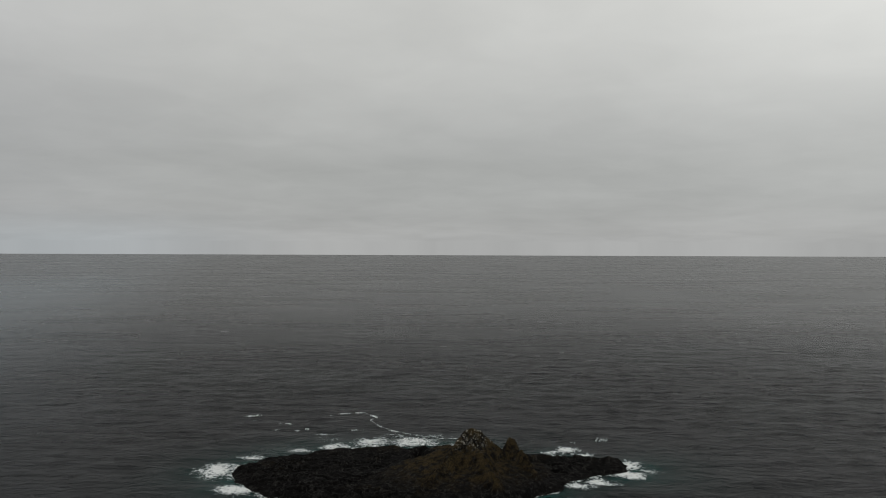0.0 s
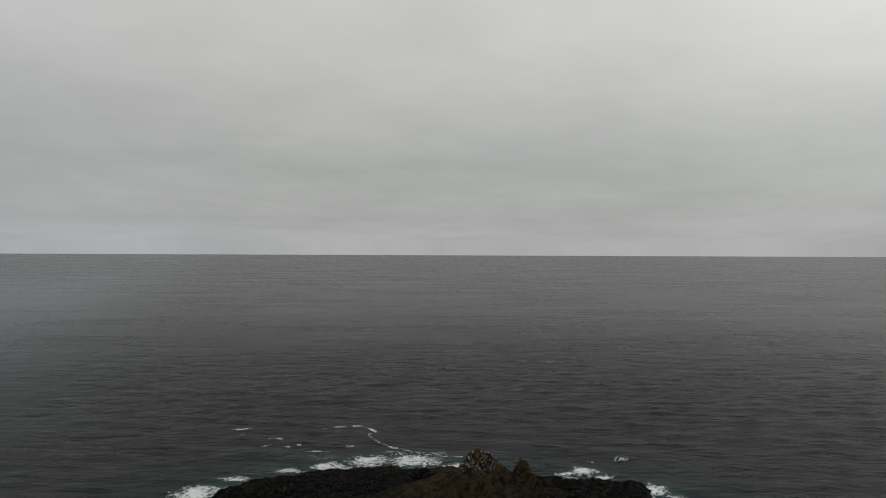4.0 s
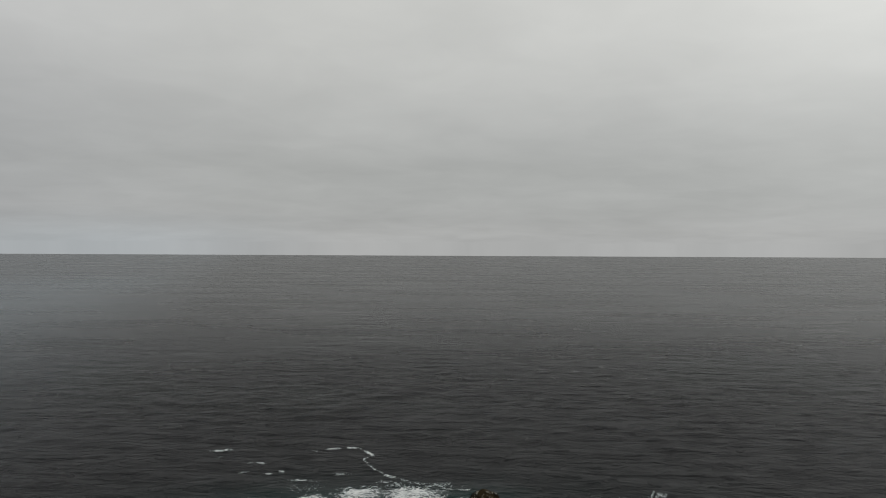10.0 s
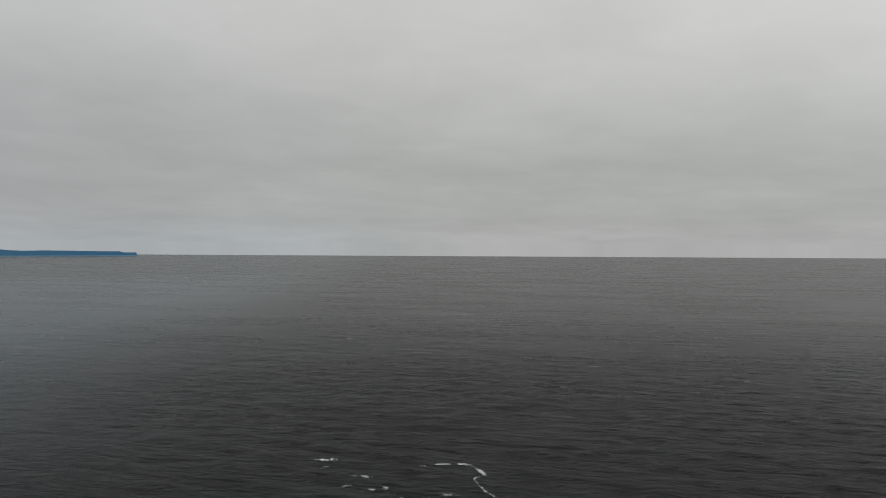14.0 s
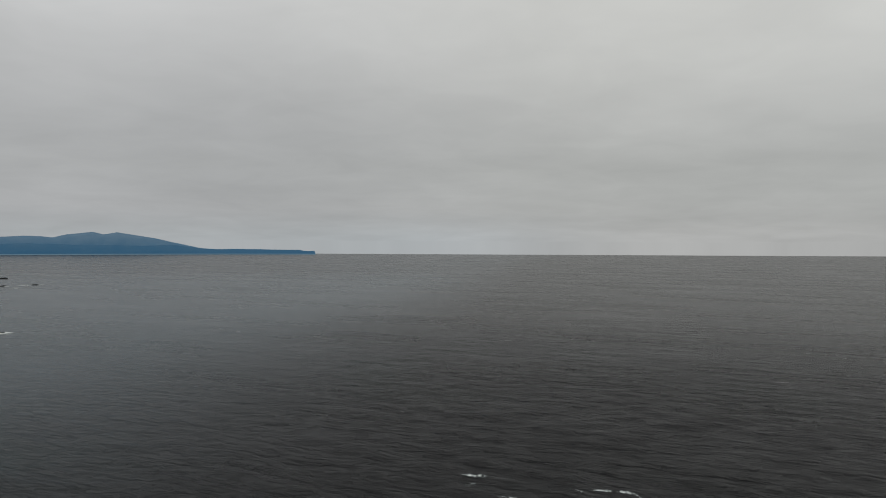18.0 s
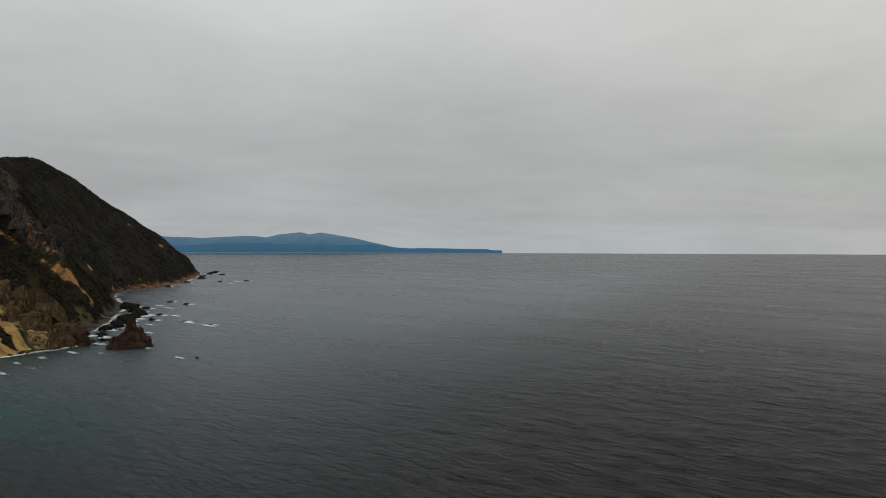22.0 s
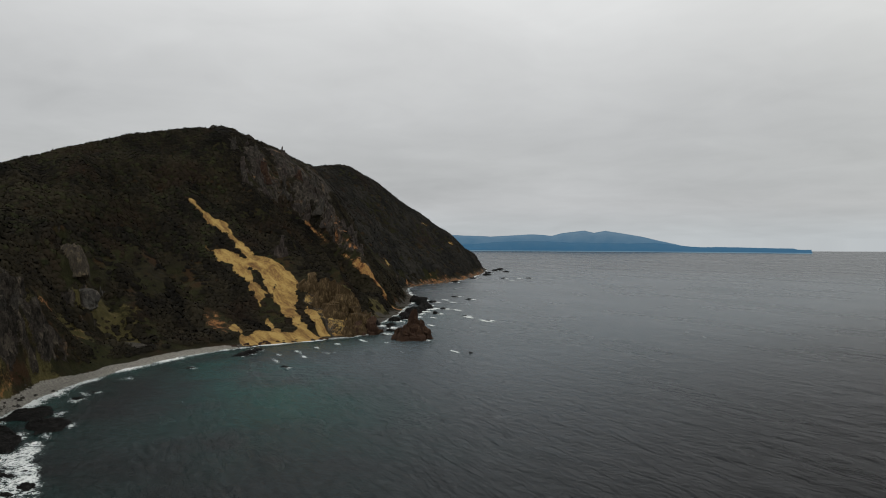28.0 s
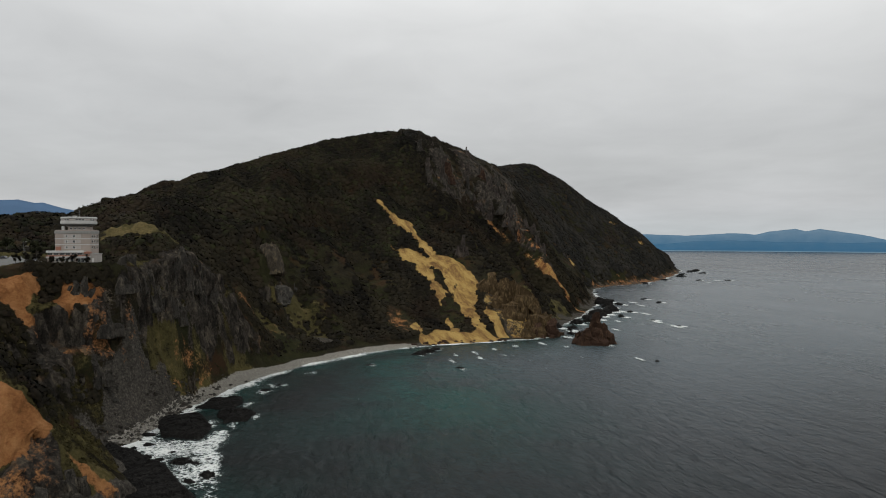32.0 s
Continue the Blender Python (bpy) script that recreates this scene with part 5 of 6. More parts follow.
def shore_foam(x, y):
    out = -edge_distance(x, y, COAST) - 5 * fbm(x, y, 22, 3, 40)
    reach = 4 + 8 * value_noise(x / 30, y / 30, 121)
    d = 0.98 * np.exp(-np.maximum(out - 1, 0) / reach) * step(-7, -2, out) * (0.6 + 0.5 * value_noise(x / 16, y / 16, 123))
    wx, wy = x + 4 * fbm(x, y, 14, 3, 124), y + 4 * fbm(x, y, 14, 3, 125)
    wash = (0.50 + 0.40 * value_noise(x / 12, y / 12, 126)) * step(-6, 5, edge_distance(wx, wy, WASH))
    wash = np.maximum(wash, lumps(wx, wy, [(-366, 148, 9, 4, 0.85), (-360, 158, 12, 4, 0.8), (-374, 168, 10, 3, 0.8), (-400, 162, 12, 4, 0.75), (-430, 166, 14, 5, 0.8), (-445, 172, 14, 5, 0.7), (-480, 192, 14, 6, 0.62), (-560, 285, 8, 8, 0.7), (-545, 276, 12, 6, 0.72)]))
    # short breaking crests off the landslip
    crest = 1.14 * lumps(wx, y, [(-536, 312, 13, 3, 0.78), (-512, 310, 13, 3, 0.74), (-504, 288, 14, 3, 0.72), (-550, 330, 12, 3, 0.72), (-560, 350, 12, 4, 0.75), (-570, 375, 12, 4, 0.8), (-530, 296, 12, 3, 0.7), (-492, 270, 10, 2.5, 0.6), (-520, 330, 9, 2.5, 0.6)])
    rocks = lumps(x, y, [(a + 1, b + 1.5, 1.6 * c + 2.4, 1.2 * e + 2, 0.8) for a, b, c, e, _ in SEA_ROCKS] + [(-556, 424, 20, 6, 0.9), (-488, 418, 12, 3, 0.95), (-550, 388, 12, 4, 0.7), (-600, 408, 14, 7, 0.85)])
    return np.maximum.reduce([d, wash, rocks, crest])


def far_foam(x, y):
    out = -edge_distance(x, y, COAST) - 5 * fbm(x, y, 22, 3, 40)
    reach = 1.5 + 6 * value_noise(x / 40, y / 40, 127)
    d = (0.5 + 0.5 * value_noise(x / 24, y / 24, 128)) * np.exp(-np.maximum(out - 1, 0) / reach) * step(-8, -2, out)
    rocks = lumps(x, y, [(a + 2, b + 3, 1.9 * c + 5, 1.4 * e + 3, 1.12) for a, b, c, e, _ in FAR_ROCKS] + [(-586, 474, 15, 4, 1.1), (-688, 536, 20, 5, 1.1), (-650, 536, 20, 5, 1.1), (-788, 546, 18, 5, 1.05), (-890, 608, 18, 6, 1.0), (-632, 424, 16, 5, 0.95), (-760, 560, 16, 5, 1.05), (-850, 600, 20, 5, 1.0), (-1290, 980, 22, 9, 1.05), (-1240, 930, 18, 7, 1.0), (-640, 470, 12, 4, 1.0), (-700, 500, 12, 4, 1.0)])
    return np.maximum(d, rocks)


build_foam("island_surf", "white surf and foam lace round the rock island", np.arange(-125, 105, 1.0), np.arange(225, 400, 1.0), island_foam)
build_foam("beach_surf", "white surf along the beach and its ledges", np.arange(-640, -225, 1.3), np.arange(105, 440, 1.3), shore_foam)
build_foam("headland_surf", "broken surf round the foot of the headland", spaced((-1900, -964, 4.0), (-960, -600, 1.8)), spaced((400, 680, 1.8), (684, 1290, 4.0)), far_foam)


# ---- scrub and trees ----
def leaf_clumps(name, label, mat, places, size, cards, seed, category="scrub", low=0.46, leaf=1.0, dense=1.0):
    """Many low crowns, each a dense uneven heart under a loose heap of small tilted leaf sprays, lying along the slope."""
    rng = np.random.RandomState(seed)
    n, k = len(places), cards
    gx, gy = places[:, 0], places[:, 1]
    z, dx, dy = land_height(gx, gy)[0], land_height(gx + 9, gy)[0], land_height(gx, gy + 9)[0]
    lie = np.stack([(z - dx) / 9, (z - dy) / 9, np.full(n, 1.3)], 1)
    lie /= np.linalg.norm(lie, axis=1)[:, None]
    along = np.cross(lie, rng.normal(size=(n, 3)))
    along /= np.linalg.norm(along, axis=1)[:, None]
    axes = np.stack([along, np.cross(lie, along), lie], 1)

    def unit(v):
        return v / (np.linalg.norm(v, axis=-1)[..., None] + 1e-6)
    u = rng.normal(size=(n, k, 3))
    u[..., 2] = np.abs(u[..., 2]) * 1.1 - 0.15
    u = unit(u)
    o = u * (0.8 + 0.34 * rng.rand(n, k, 1)) * np.array([0.52, 0.52, low]) * size[:, None, None]
    o[..., 2] += 0.10 * size[:, None]
    mid = places[:, None] + np.einsum("nka,nab->nkb", o, axes)
    face = np.einsum("nka,nab->nkb", u, axes)
    tilt = face + 0.4 * rng.normal(size=(n, k, 3))
    a = unit(np.cross(tilt, rng.normal(size=(n, k, 3))))
    b = unit(np.cross(tilt, a))
    w = leaf * size[:, None, None] * (0.15 + 0.17 * rng.rand(n, k, 1))
    v = np.stack([mid - a * w - b * w * 0.6, mid + a * w * 0.9 - b * w * 0.7, mid + a * w * 0.3 + b * w], 2).reshape(-1, 3)
    f = np.arange(n * k * 3).reshape(-1, 3)
    soft = unit(0.6 * face + 0.15 * rng.normal(size=(n, k, 3)) + lie[:, None]).reshape(-1, 3)
    turn = np.arange(6) * math.pi / 3
    heart = np.concatenate([np.stack([np.cos(turn), np.sin(turn), 0 * turn - 0.3], 1), np.stack([0.75 * np.cos(turn + 0.5), 0.75 * np.sin(turn + 0.5), 0 * turn + 0.6], 1), [[0, 0, 1.0]]])
    shape = heart[None] * (0.8 + 0.4 * rng.rand(n, 13, 1)) * np.array([0.50, 0.50, low * 0.85]) * dense * size[:, None, None]
    shape[..., 2] += 0.08 * size[:, None]
    hv = places[:, None] + np.einsum("nka,nab->nkb", shape, axes)
    hf = np.array([(q, (q + 1) % 6, 6 + q) for q in range(6)] + [((q + 1) % 6, 6 + (q + 1) % 6, 6 + q) for q in range(6)] + [(6 + q, 6 + (q + 1) % 6, 12) for q in range(6)])
    f = np.concatenate([f, (hf[None] + 13 * np.arange(n)[:, None, None]).reshape(-1, 3) + len(v)])
    out = unit(0.6 * np.einsum("ka,nab->nkb", unit(heart), axes) + lie[:, None]).reshape(-1, 3)
    me = mesh_from(name, np.concatenate([v, hv.reshape(-1, 3)]), f, mat)
    # the crowns take the light as the slope under them does
    me.normals_split_custom_set_from_vertices(np.concatenate([np.repeat(soft, 3, 0), out]))
    return tagged(new(name, me), label, category, kind="stuff")


def scatter(count, box, seed, low=0.0):
    """Places for scrub on soil that is neither bare slip, crag, beach nor plot."""
    rng = np.random.RandomState(seed)
    x = box[0] + (box[1] - box[0]) * rng.rand(count)
    y = box[2] + (box[3] - box[2]) * rng.rand(count)
    z, inland = land_height(x, y)
    slope = land_slope(x, y, z)
    sand, soil, crag, beach, grass, talus = land_cover(x, y, z, inland, slope)
    plot = ((x + 412) / 40) ** 2 + ((y - 40) / 46) ** 2
    lane = edge_distance(x, y, [(-470, -60), (-440, -10), (-418, 30), (-402, 52), (-396, 63)], closed=False) < 14
    block = lane | (np.abs(x + 405) < 18) & (np.abs(y - 79) < 17)
    ok = (inland > np.where(x < -650, 9, 22)) & (sand < 0.3) & (soil < 0.3) & (beach < 0.1) & (talus < 0.35) & (plot > 1) & ~block & (slope < 2.2) & (z > 4 + low)
    ok &= ~((crag_mask(x, y) > 0.35) & ((x < -900) | (np.hypot(x + 645, (y - 382) * 2) < 50)) & (rng.rand(count) < 0.85))
    ok &= (crag < 0.35 + 0.4 * rng.rand(count)) & (grass < 0.4 + 0.4 * rng.rand(count))
    ok &= rng.rand(count) < 0.5 + 1.0 * value_noise(x / 45, y / 45, 141)
    # open ground between the thickets low on the slopes
    open_ground = step(0.52, 0.66, value_noise(x / 55, y / 20, 143)) * step(-860, -760, x) * step(95, 60, z)
    ok &= rng.rand(count) > 0.9 * open_ground
    p = np.stack([x, y, z], 1)[ok]
    return p, rng


near, rng = scatter(50000, (-720, -240, 20, 430), 5)
leaf_clumps("hillside_scrub", "dense dark autumn scrub on the near slopes", LEAVES, near, 1.6 + 3.4 * rng.rand(len(near)) ** 2, 24, 6, low=0.32, leaf=0.62)
rng = np.random.RandomState(31)
rim_x, rim_y = -388 + 15 * rng.rand(240), 64 + 38 * rng.rand(240)
rim_z, _ = land_height(rim_x, rim_y)
rim = np.stack([rim_x, rim_y, rim_z], 1)[land_cover(rim_x, rim_y, rim_z, rim_z * 0 + 60, rim_z * 0 + 0.5)[1] < 0.4]
leaf_clumps("cliff_edge_thicket", "dark thicket on the slope below the building", LEAVES, rim, 1.8 + 1.8 * rng.rand(len(rim)), 60, 32, leaf=0.55)
rng = np.random.RandomState(33)
low_x, low_y = -500 + 265 * rng.rand(16000), 60 + 92 * rng.rand(16000)
low_z, low_in = land_height(low_x, low_y)
low_slope = land_slope(low_x, low_y, low_z)
low_cover = land_cover(low_x, low_y, low_z, low_in, low_slope)
low_ok = (low_in > 7) & (low_cover[0] < 0.3) & (low_cover[1] < 0.42) & (low_cover[2] < 0.62) & (low_cover[3] < 0.1) & (low_cover[5] < 0.4) & (low_slope < 2.8) & (low_z > 4) & (low_z < 70)
low_ok &= rng.rand(16000) < 0.25 + 1.0 * value_noise(low_x / 12, low_y / 12, 145)
low_p = np.stack([low_x, low_y, low_z], 1)[low_ok]
leaf_clumps("cliff_foot_scrub", "low olive and rust scrub on the near cliffs and spur", OLIVE_LEAVES, low_p, 0.7 + 1.4 * rng.rand(len(low_p)) ** 2, 26, 34, low=0.40, leaf=0.6, dense=0.7)
mid_p, rng = scatter(64000, (-1180, -560, -160, 560), 7)
leaf_clumps("hillside_woods", "dark brown-green woods over the mountain side", LEAVES, mid_p, 2.8 + 5.0 * rng.rand(len(mid_p)) ** 2, 14, 8, "woods", 0.30, leaf=0.62)
green_p, rng = scatter(7000, (-1180, -420, -300, 330), 9, 60)
leaf_clumps("ridge_woods", "dull green woods along the ridge and behind the building", GREEN_LEAVES, green_p, 3.8 + 3.4 * rng.rand(len(green_p)), 24, 10, "woods", 0.36, leaf=0.55)
far_p, rng = scatter(24000, (-1800, -1100, 330, 1150), 11)
leaf_clumps("headland_woods", "brown scrub over the far headland, greyed with painted haze", HAZED_LEAVES, far_p, 6 + 4 * rng.rand(len(far_p)), 10, 12, "woods", 0.25, leaf=0.6)


# ---- the lookout building on the cliff ----
CREAM = plain("weathered_cream_render", (0.31, 0.262, 0.232), 0.8, 0.16, 0.35)
PANEL = plain("pale_facade_panel", (0.37, 0.34, 0.32), 0.7, 0.12, 0.6)
WHITE = plain("off_white_paint", (0.47, 0.47, 0.46), 0.6, 0.1, 0.5)
GREY_TRIM = plain("grey_concrete_trim", (0.25, 0.245, 0.235), 0.85, 0.15, 0.7)
BROWN = plain("faded_red_brown_fascia", (0.27, 0.12, 0.08), 0.75, 0.2, 0.6)
GLASS = plain("dark_window_glass", (0.03, 0.035, 0.04), 0.08, 0.1, 2.0, relief=0)
FRAME = plain("white_window_frame", (0.7, 0.7, 0.68), 0.5, 0.05)
STEEL = plain("galvanised_steel", (0.20, 0.20, 0.205), 0.6, 0.1, metal=0.5, relief=0)
ASPHALT = plain("worn_grey_asphalt", (0.11, 0.11, 0.108), 0.95, 0.18, 0.25)
RUBBER = plain("black_rubber", (0.02, 0.02, 0.02), 0.9, 0.1)
WHITE_CAR = plain("white_car_paint", (0.75, 0.75, 0.76), 0.25, 0.03, relief=0)
DARK_CAR = plain("dark_car_paint", (0.03, 0.03, 0.035), 0.25, 0.05, relief=0)
RED_LAMP = plain("red_lamp_lens", (0.35, 0.02, 0.02), 0.2, 0.05, relief=0)


def add_box(bm, x0, x1, y0, y1, z0, z1, bevel=0.0):
    made = bmesh.ops.create_cube(bm, size=1)["verts"]
    for v in made:
        v.co = ((x0 + x1) / 2 + v.co.x * (x1 - x0), (y0 + y1) / 2 + v.co.y * (y1 - y0), (z0 + z1) / 2 + v.co.z * (z1 - z0))
    if bevel:
        edges = list({e for v in made for e in v.link_edges})
        bmesh.ops.bevel(bm, geom=edges, offset=bevel, segments=1, affect="EDGES")


def box(name, parent, mat, x0, x1, y0, y1, z0, z1, bevel=0.04, label=""):
    bm = bmesh.new()
    add_box(bm, x0, x1, y0, y1, z0, z1, bevel)
    return part(name, bm, mat, parent, label)


def ring(name, parent, mat, cx, cy, profile, n=48, label="", arc=None):
    """A turned shape from a profile of radius and height."""
    bm = bmesh.new()
    a0, a1 = arc or (0, 2 * math.pi)
    full = arc is None
    m = n if full else n + 1
    cols = [[bm.verts.new((cx + r * math.cos(a0 + (a1 - a0) * k / n), cy + r * math.sin(a0 + (a1 - a0) * k / n), z)) for r, z in profile] for k in range(m)]
    for k in range(n):
        a, b = cols[k], cols[(k + 1) % m]
        for i in range(len(profile)):
            j = (i + 1) % len(profile)
            bm.faces.new((a[i], b[i], b[j], a[j]))
    if not full:
        bm.faces.new(cols[0])
        bm.faces.new(cols[-1][::-1])
    bmesh.ops.recalc_face_normals(bm, faces=bm.faces[:])
    return part(name, bm, mat, parent, label)


def window(parent, x, z, w, h, y=0.0, side=False):
    """A window on the front (y) or the side wall: frame, pane and sill."""
    if side:
        f = box("window", parent, FRAME, y - 0.04, y + 0.08, x - w / 2 - 0.1, x + w / 2 + 0.1, z - h / 2 - 0.1, z + h / 2 + 0.1, 0.02)
        box("pane", f, GLASS, y + 0.085, y + 0.11, x - w / 2, x + w / 2, z - h / 2, z + h / 2, 0)
        box("sill", f, GREY_TRIM, y, y + 0.22, x - w / 2 - 0.15, x + w / 2 + 0.15, z - h / 2 - 0.2, z - h / 2 - 0.105, 0)
    else:
        f = box("window", parent, FRAME, x - w / 2 - 0.1, x + w / 2 + 0.1, y - 0.08, y + 0.04, z - h / 2 - 0.1, z + h / 2 + 0.1, 0.02)
        box("pane", f, GLASS, x - w / 2, x + w / 2, y - 0.11, y - 0.085, z - h / 2, z + h / 2, 0)
        box("sill", f, GREY_TRIM, x - w / 2 - 0.15, x + w / 2 + 0.15, y - 0.22, y, z - h / 2 - 0.2, z - h / 2 - 0.105, 0)
    return f


def build_lookout():
    b = new("lookout_building")
    b.matrix_basis = pose(-397, 80.5, 72.6, 0, 0, 90) @ Matrix.Diagonal((0.79, 0.85, 0.94, 1))
    tagged(b, "cream five-storey lookout building with a round white top deck", "building")
    # main block: front at y = 0, eastern side at x = 10
    box("main_wall", b, CREAM, -10, 10, 0, 16, 0, 14.6, 0.08)
    box("cornice", b, GREY_TRIM, -10.35, 10.35, -0.35, 16.35, 14.6, 16.0, 0.1, "grey overhanging roof edge")
    box("roof_parapet", b, CREAM, -10.0, 10.0, 0.0, 0.3, 16.0, 16.5, 0.03)
    box("roof_parapet", b, CREAM, 9.7, 10.0, 0.3, 16, 16.0, 16.5, 0.03)
    for z in (9.0, 12.0):
        box("string_course", b, WHITE, -10.08, 10.08, -0.08, 16.08, z - 0.2, z + 0.2, 0.03, "pale floor band")
    for z in (7.6, 10.6, 13.3):
        box("facade_panel", b, PANEL, -5.2, 4.4, -0.12, -0.005, z - 0.95, z + 0.95, 0.03, "pale facade panel")
        window(b, -3.4, z, 0.8, 0.95, -0.12)
        window(b, 0.6, z, 1.1, 1.05, -0.12)
        for y in (3.0, 6.5, 10.0, 13.5):
            window(b, y, z, 1.2, 1.1, 10.0, side=True)
    box("service_box", b, BROWN, -9.2, -6.6, -1.6, -0.005, 6.0, 8.0, 0.06, "rust brown service box on the terrace")
    # terrace storey, standing forward
    box("terrace_wall", b, CREAM, -13.0, 10.2, -4.0, -0.01, 0, 2.4, 0.05)
    box("terrace_floor", b, WHITE, -13.6, 10.6, -4.6, -0.01, 2.4, 3.1, 0.06, "white terrace slab edge")
    box("fascia", b, BROWN, -13.5, 10.5, -4.52, -4.2, 3.1, 3.75, 0.04, "faded red-brown band")
    box("upper_wall", b, CREAM, -13.0, 9.8, -3.4, -0.01, 3.1, 5.0, 0.04)
    box("canopy", b, WHITE, -13.6, 7.4, -4.6, -0.01, 5.0, 5.6, 0.06, "white canopy edge")
    box("fascia", b, BROWN, 7.41, 10.6, -4.4, -0.01, 4.4, 5.5, 0.05, "faded red-brown panel")
    box("parapet", b, WHITE, -13.5, 7.3, -4.5, -4.25, 5.6, 6.1, 0.03)
    for k in range(6):
        x = -11.6 + k * 3.3
        f = box("window", b, FRAME, x - 1.3, x + 1.3, -3.5, -3.38, 3.85, 4.85, 0.02)
        box("pane", f, GLASS, x - 1.2, x - 0.05, -3.53, -3.505, 3.93, 4.77, 0)
        box("pane", f, GLASS, x + 0.05, x + 1.2, -3.53, -3.505, 3.93, 4.77, 0)
    for k in range(3):
        x = 4.7 + k * 1.95
        f = box("window", b, FRAME, x - 0.92, x + 0.92, -4.1, -3.98, 0.2, 2.25, 0.02, "tall glazed shop front")
        box("pane", f, GLASS, x - 0.82, x + 0.82, -4.13, -4.105, 0.3, 1.25, 0)
        box("pane", f, GLASS, x - 0.82, x + 0.82, -4.13, -4.105, 1.35, 2.15, 0)
    for x in (-11.5, -8.8, -6.1, -3.4, -0.7):
        box("pier", b, WHITE, x - 0.25, x + 0.25, -4.3, -4.005, 0, 2.39, 0.03)
        f = box("window", b, FRAME, x + 0.5, x + 2.2, -4.1, -3.98, 0.6, 2.2, 0.02)
        box("pane", f, GLASS, x + 0.6, x + 2.1, -4.13, -4.105, 0.7, 2.1, 0)
    box("annex_wall", b, PANEL, 10.01, 14.2, -2.5, 8, 0, 4.2, 0.05, "pale low annex")
    box("annex_roof", b, GREY_TRIM, 10.01, 14.5, -2.8, 8.3, 4.2, 4.5, 0.04)
    box("annex_door", b, FRAME, 11.4, 12.6, -2.58, -2.505, 0.05, 2.1, 0.02)
    # neck and round deck
    box("neck_wall", b, CREAM, -3.4, 7.4, 2.0, 13.0, 16.0, 18.2, 0.05)
    box("neck_core", b, GREY_TRIM, -5.2, 6.0, 4.0, 12.5, 18.2, 18.9, 0.05, "dark recess under the deck")
    for x in (-1.6, 0.8, 3.2, 5.6):
        window(b, x, 17.3, 1.2, 0.8, 2.0)
    box("stair_head", b, WHITE, -7.0, -5.6, 2.0, 4.4, 16.0, 18.3, 0.04)
    ring("deck_floor", b, GREY_TRIM, 1, 8, [(0, 18.9), (8.6, 18.9), (9.9, 19.5), (9.9, 19.7), (0, 19.7)], label="grey underside of the round deck")
    ring("deck_parapet", b, WHITE, 1, 8, [(9.85, 19.7), (10.15, 19.7), (10.2, 21.1), (9.85, 21.1)], label="white curved deck parapet")
    ring("deck_band", b, PANEL, 1, 8, [(9.5, 21.1), (9.75, 21.1), (9.75, 22.3), (9.5, 22.3)], label="pale grey recessed band of the deck")
    ring("deck_roof", b, WHITE, 1, 8, [(0, 22.3), (10.0, 22.3), (10.25, 22.5), (10.2, 23.0), (9.6, 23.15), (0, 23.3)], label="flat white round roof")
    for k in range(36):
        if k % 9 in (1, 2, 3, 6, 7):
            a0 = 2 * math.pi * k / 36
            f = ring("deck_window", b, FRAME, 1, 8, [(9.74, 21.25), (9.82, 21.25), (9.82, 22.05), (9.74, 22.05)], n=4, arc=(a0 - 0.078, a0 + 0.078))
            ring("pane", f, GLASS, 1, 8, [(9.81, 21.32), (9.85, 21.32), (9.85, 21.98), (9.81, 21.98)], n=4, arc=(a0 - 0.068, a0 + 0.068))
    for x, y, h in ((1.6, 7.0, 4.4), (3.8, 9.0, 1.2), (-4, 8, 0.9), (6.2, 6, 1.0)):
        bm = bmesh.new()
        bmesh.ops.create_cone(bm, segments=8, radius1=0.10, radius2=0.04, depth=h, matrix=Matrix.Translation((x, y, 23.2 + h / 2)))
        if h > 4:
            for z in (1.6, 2.6, 3.4):
                add_box(bm, x - 0.7, x + 0.7, y - 0.03, y + 0.03, 23.2 + z, 23.26 + z)
        part("mast", bm, STEEL, b, "thin steel antenna mast")
    box("roof_unit", b, GREY_TRIM, -3, -1, 9, 11, 23.25, 24.0, 0.05)


